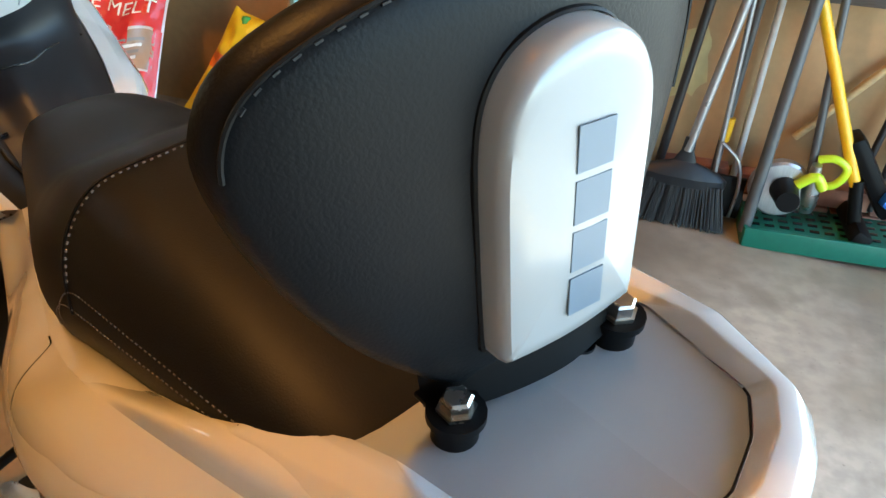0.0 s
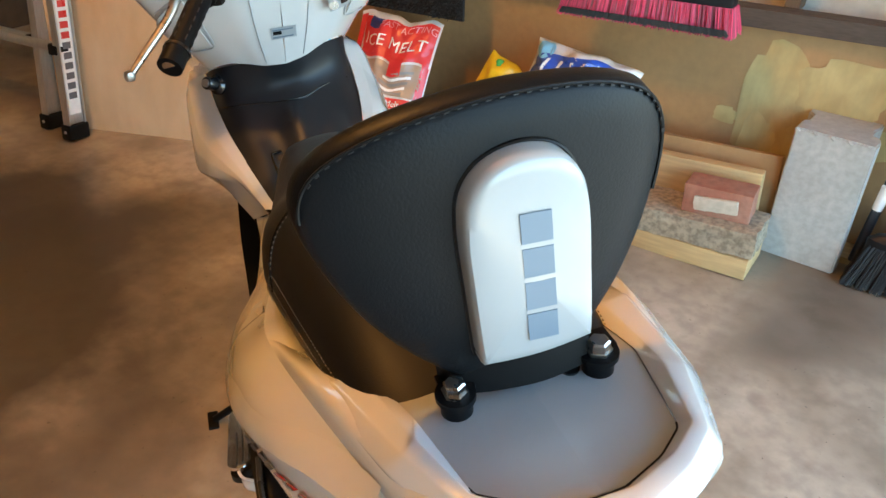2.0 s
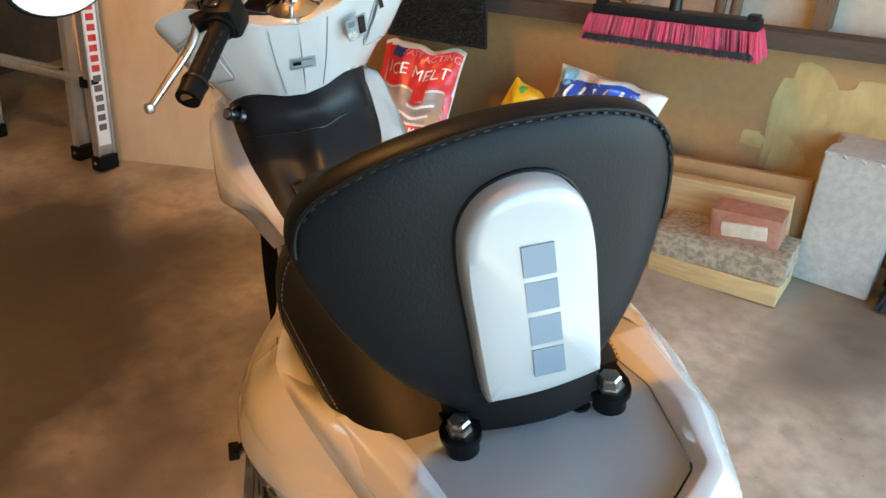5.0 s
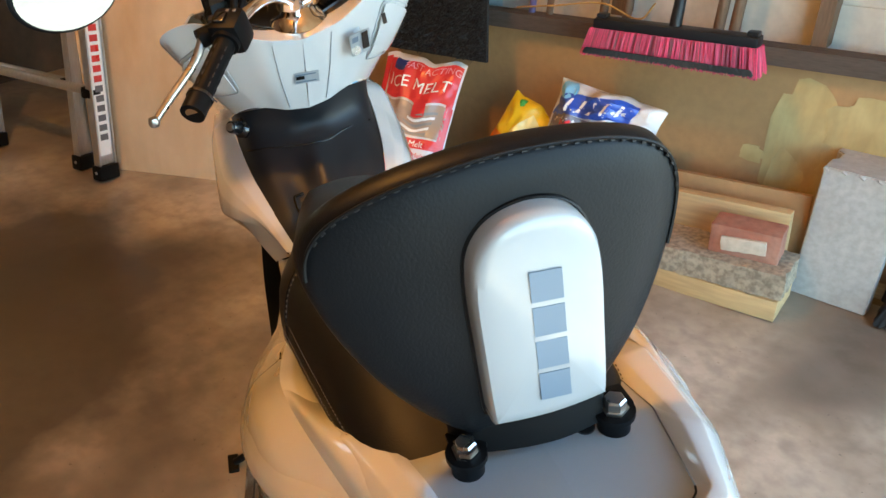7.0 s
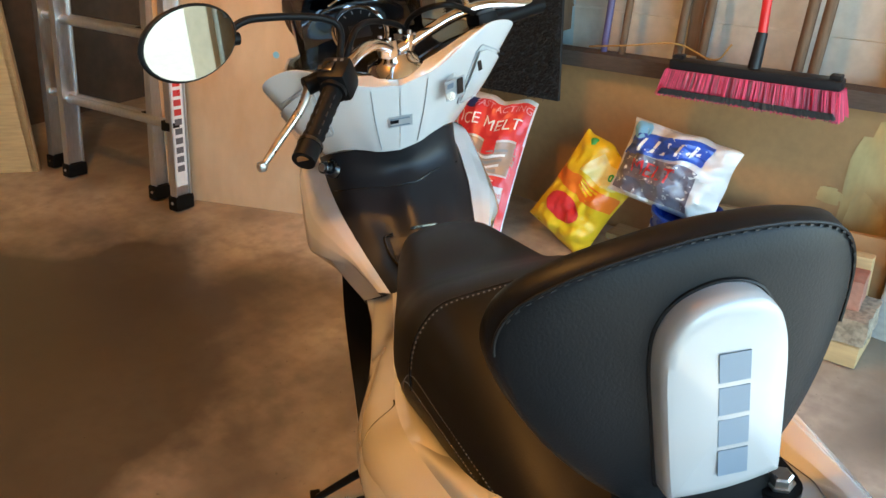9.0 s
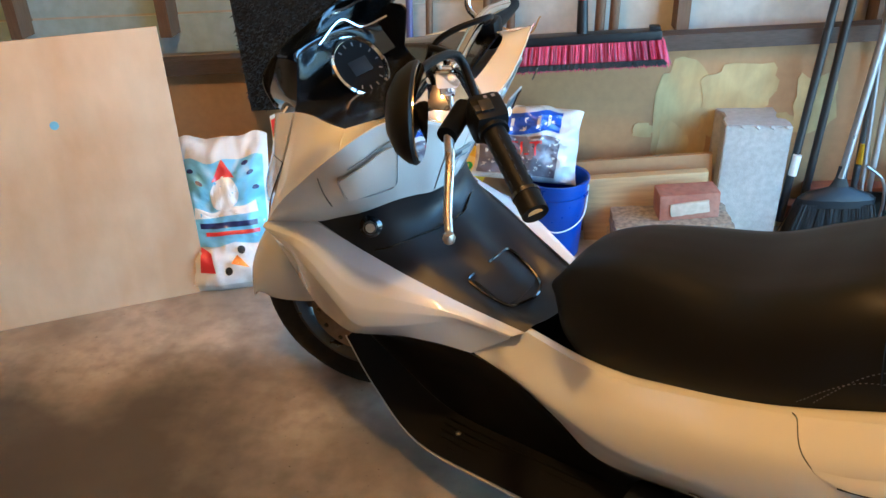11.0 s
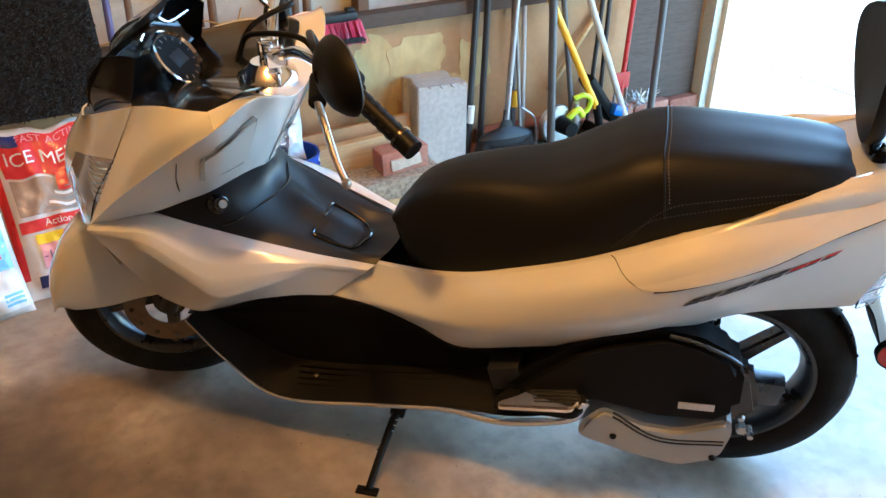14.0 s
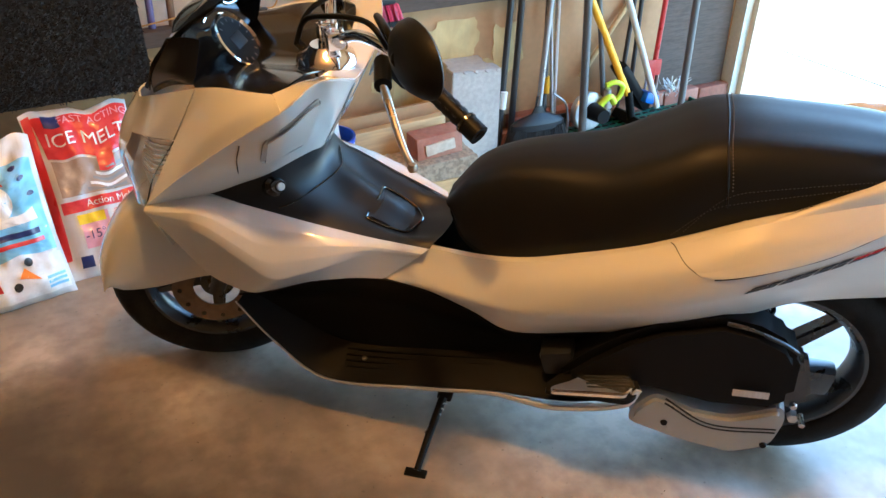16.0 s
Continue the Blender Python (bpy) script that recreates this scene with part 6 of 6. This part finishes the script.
    P("maker_plate", box(0.066, 0.003, 0.016, (-0.176, -0.2275, 0.347), 0.001, (0, -4, 0)), ALUMINIUM, "small silver plate", True)
    cover = [Vector(q) for q in rounded([(-0.345, -0.15, 0.295), (-0.29, -0.15, 0.265), (-0.196, -0.15, 0.262), (-0.105, -0.15, 0.310), (-0.094, -0.15, 0.270), (-0.108, -0.15, 0.195), (-0.181, -0.15, 0.157), (-0.292, -0.15, 0.172), (-0.390, -0.15, 0.200), (-0.386, -0.15, 0.240), (-0.345, -0.15, 0.295), (-0.29, -0.15, 0.265)], 0.022, 5)][5:-1]
    P("case_cover", plate(cover, 0.068, (0, -1, 0), 0.010), SILVER, "silver grey painted case cover", True)
    for dz in (0.0, -0.012):
        P("cover_groove", tube([(-0.324, -0.2175, 0.288 + dz), (-0.231, -0.2175, 0.238 + dz * 0.8), (-0.108, -0.2175, 0.253 + dz * 0.8)], 0.0022, 6, 16), GREYBLACK, "", True)
    P("cover_bolt", lathe([(0.0005, -0.222), (0.006, -0.222), (0.008, -0.216), (0.0005, -0.216)], 12, at=(-0.318, 0, 0.222)), BLACK, "", True)
    P("cover_bolt", lathe([(0.0005, -0.222), (0.006, -0.222), (0.008, -0.216), (0.0005, -0.216)], 12, at=(-0.122, 0, 0.205)), BLACK, "", True)
    P("shock_mount", plate([(-0.112, -0.13, 0.415), (-0.077, -0.13, 0.404), (-0.048, -0.13, 0.300), (-0.080, -0.13, 0.262), (-0.115, -0.13, 0.275)], 0.042, (0, -1, 0), 0.010), ALLOY, "dark grey suspension lug", True)
    P("lug_bolt", lathe([(0.0005, -0.180), (0.006, -0.180), (0.008, -0.172), (0.0005, -0.172)], 12, at=(-0.078, 0, 0.282)), STEEL, "", True)
    P("axle_nut", join(lathe([(0.0005, -0.175), (0.011, -0.175), (0.012, -0.16), (0.0005, -0.16)], 6, at=(-0.070, 0, 0.246)), lathe([(0.0005, -0.19), (0.006, -0.19), (0.006, -0.16), (0.0005, -0.16)], 12, at=(-0.055, 0, 0.246))), STEEL, "steel axle nut", True, 20)
    spring = [(-0.150 - 0.03 * k / 60 + 0.022 * math.cos(k * 0.63), -0.098 + 0.022 * math.sin(k * 0.63), 0.36 + 0.15 * k / 60) for k in range(61)]
    P("shock_spring", tube(spring, 0.0048, 6, 240), BLACK, "coiled black spring of the rear shock", True)
    P("swing_arm", box(0.16, 0.05, 0.07, (-0.13, -0.085, 0.31), 0.015), ALLOY)
    P("shock_absorber", tube([(-0.148, -0.098, 0.33), (-0.186, -0.098, 0.54)], 0.014, 14), BLACK, "black rear shock absorber", True)
    P("engine_block", box(0.5, 0.16, 0.18, (-0.50, 0.0, 0.33), 0.03), BLACK)
    P("belly_pan", box(0.62, 0.2, 0.12, (-0.95, 0.0, 0.17), 0.03), BLACK)
    P("under_tail", patch([[(-0.5, -0.12, 0.45), (-0.2, -0.115, 0.55), (0.0, -0.09, 0.62)], [(-0.5, 0, 0.48), (-0.2, 0, 0.58), (0.0, 0, 0.64)], [(-0.5, 0.12, 0.45), (-0.2, 0.115, 0.55), (0.0, 0.09, 0.62)]], 12, 10), BLACK)
    stand = P("side_stand", tube([(-0.795, -0.165, 0.125), (-0.808, -0.235, 0.085), (-0.820, -0.312, 0.040)], (0.010, 0.0075), 12, 12), BLACK, "black side stand, folded down", True)
    part("stand_bracket", box(0.035, 0.03, 0.045, (-0.79, -0.150, 0.135), 0.006, (0, 12, 0)), BLACK, stand)
    part("stand_spring", tube([(-0.79 - 0.0006 * k + 0.006 * math.cos(k * 0.9), -0.178 - 0.0016 * k, 0.118 - 0.0009 * k + 0.006 * math.sin(k * 0.9)) for k in range(40)], 0.0018, 5, 160), STEEL, stand, "small steel return spring")
    part("stand_foot", box(0.050, 0.022, 0.007, (-0.822, -0.316, 0.036), 0.003, (-6, 0, 0)), BLACK, stand)
    P("centre_stand", tube([(-0.42, -0.12, 0.20), (-0.33, -0.125, 0.16), (-0.30, -0.14, 0.14)], 0.012, 12, 10), BLACK, "folded centre stand")
    # tail lamp, rear guard
    P("tail_light", patch([[(0.075, -0.085, 0.76), (0.105, 0, 0.765), (0.075, 0.085, 0.76)], [(0.115, -0.075, 0.70), (0.15, 0, 0.70), (0.115, 0.075, 0.70)], [(0.105, -0.08, 0.60), (0.13, 0, 0.60), (0.105, 0.08, 0.60)]], 14, 10), RED, "red tail light", True)
    for sgn in (-1, 1):
        lens = P("rear_indicator", patch([[(0.098, sgn * 0.104, 0.672), (0.135, sgn * 0.085, 0.690)], [(0.082, sgn * 0.105, 0.61), (0.125, sgn * 0.085, 0.61)], [(0.082, sgn * 0.098, 0.525), (0.115, sgn * 0.080, 0.530)]], 8, 14, 0.004), CLEAR, "clear rear indicator lens", True)
        part("indicator_bowl", patch([[(0.094, sgn * 0.098, 0.668), (0.13, sgn * 0.08, 0.685)], [(0.079, sgn * 0.099, 0.61), (0.12, sgn * 0.08, 0.61)], [(0.080, sgn * 0.093, 0.530), (0.11, sgn * 0.076, 0.535)]], 8, 14, 0.003), CHROME, lens)
        for k in range(6):
            part("lens_rib", tube([(0.081 + 0.002 * abs(k - 2), sgn * 0.1045, 0.545 + 0.022 * k), (0.12, sgn * 0.084, 0.55 + 0.024 * k)], 0.0016, 6), SILVER, lens)
    P("rear_mudguard", patch([[(0.07, -0.075, 0.56), (0.125, -0.07, 0.50), (0.175, -0.062, 0.39), (0.245, -0.058, 0.27)], [(0.08, 0, 0.57), (0.14, 0, 0.51), (0.195, 0, 0.40), (0.265, 0, 0.28)], [(0.07, 0.075, 0.56), (0.125, 0.07, 0.50), (0.175, 0.062, 0.39), (0.245, 0.058, 0.27)]], 16, 8), BLACK, "black rear mudguard", True)
    refl = P("reflector", lathe([(0.0005, -0.012), (0.030, -0.009), (0.031, 0.004), (0.0005, 0.006)], 24, "Y", (0.187, -0.068, 0.408)), RED, "round red reflector", True)
    part("reflector_ring", lathe([(0.030, -0.010), (0.0335, -0.009), (0.0335, 0.005), (0.030, 0.005)], 24, "Y", (0.187, -0.068, 0.408), True), BLACK, refl)
    return root


build_scooter()
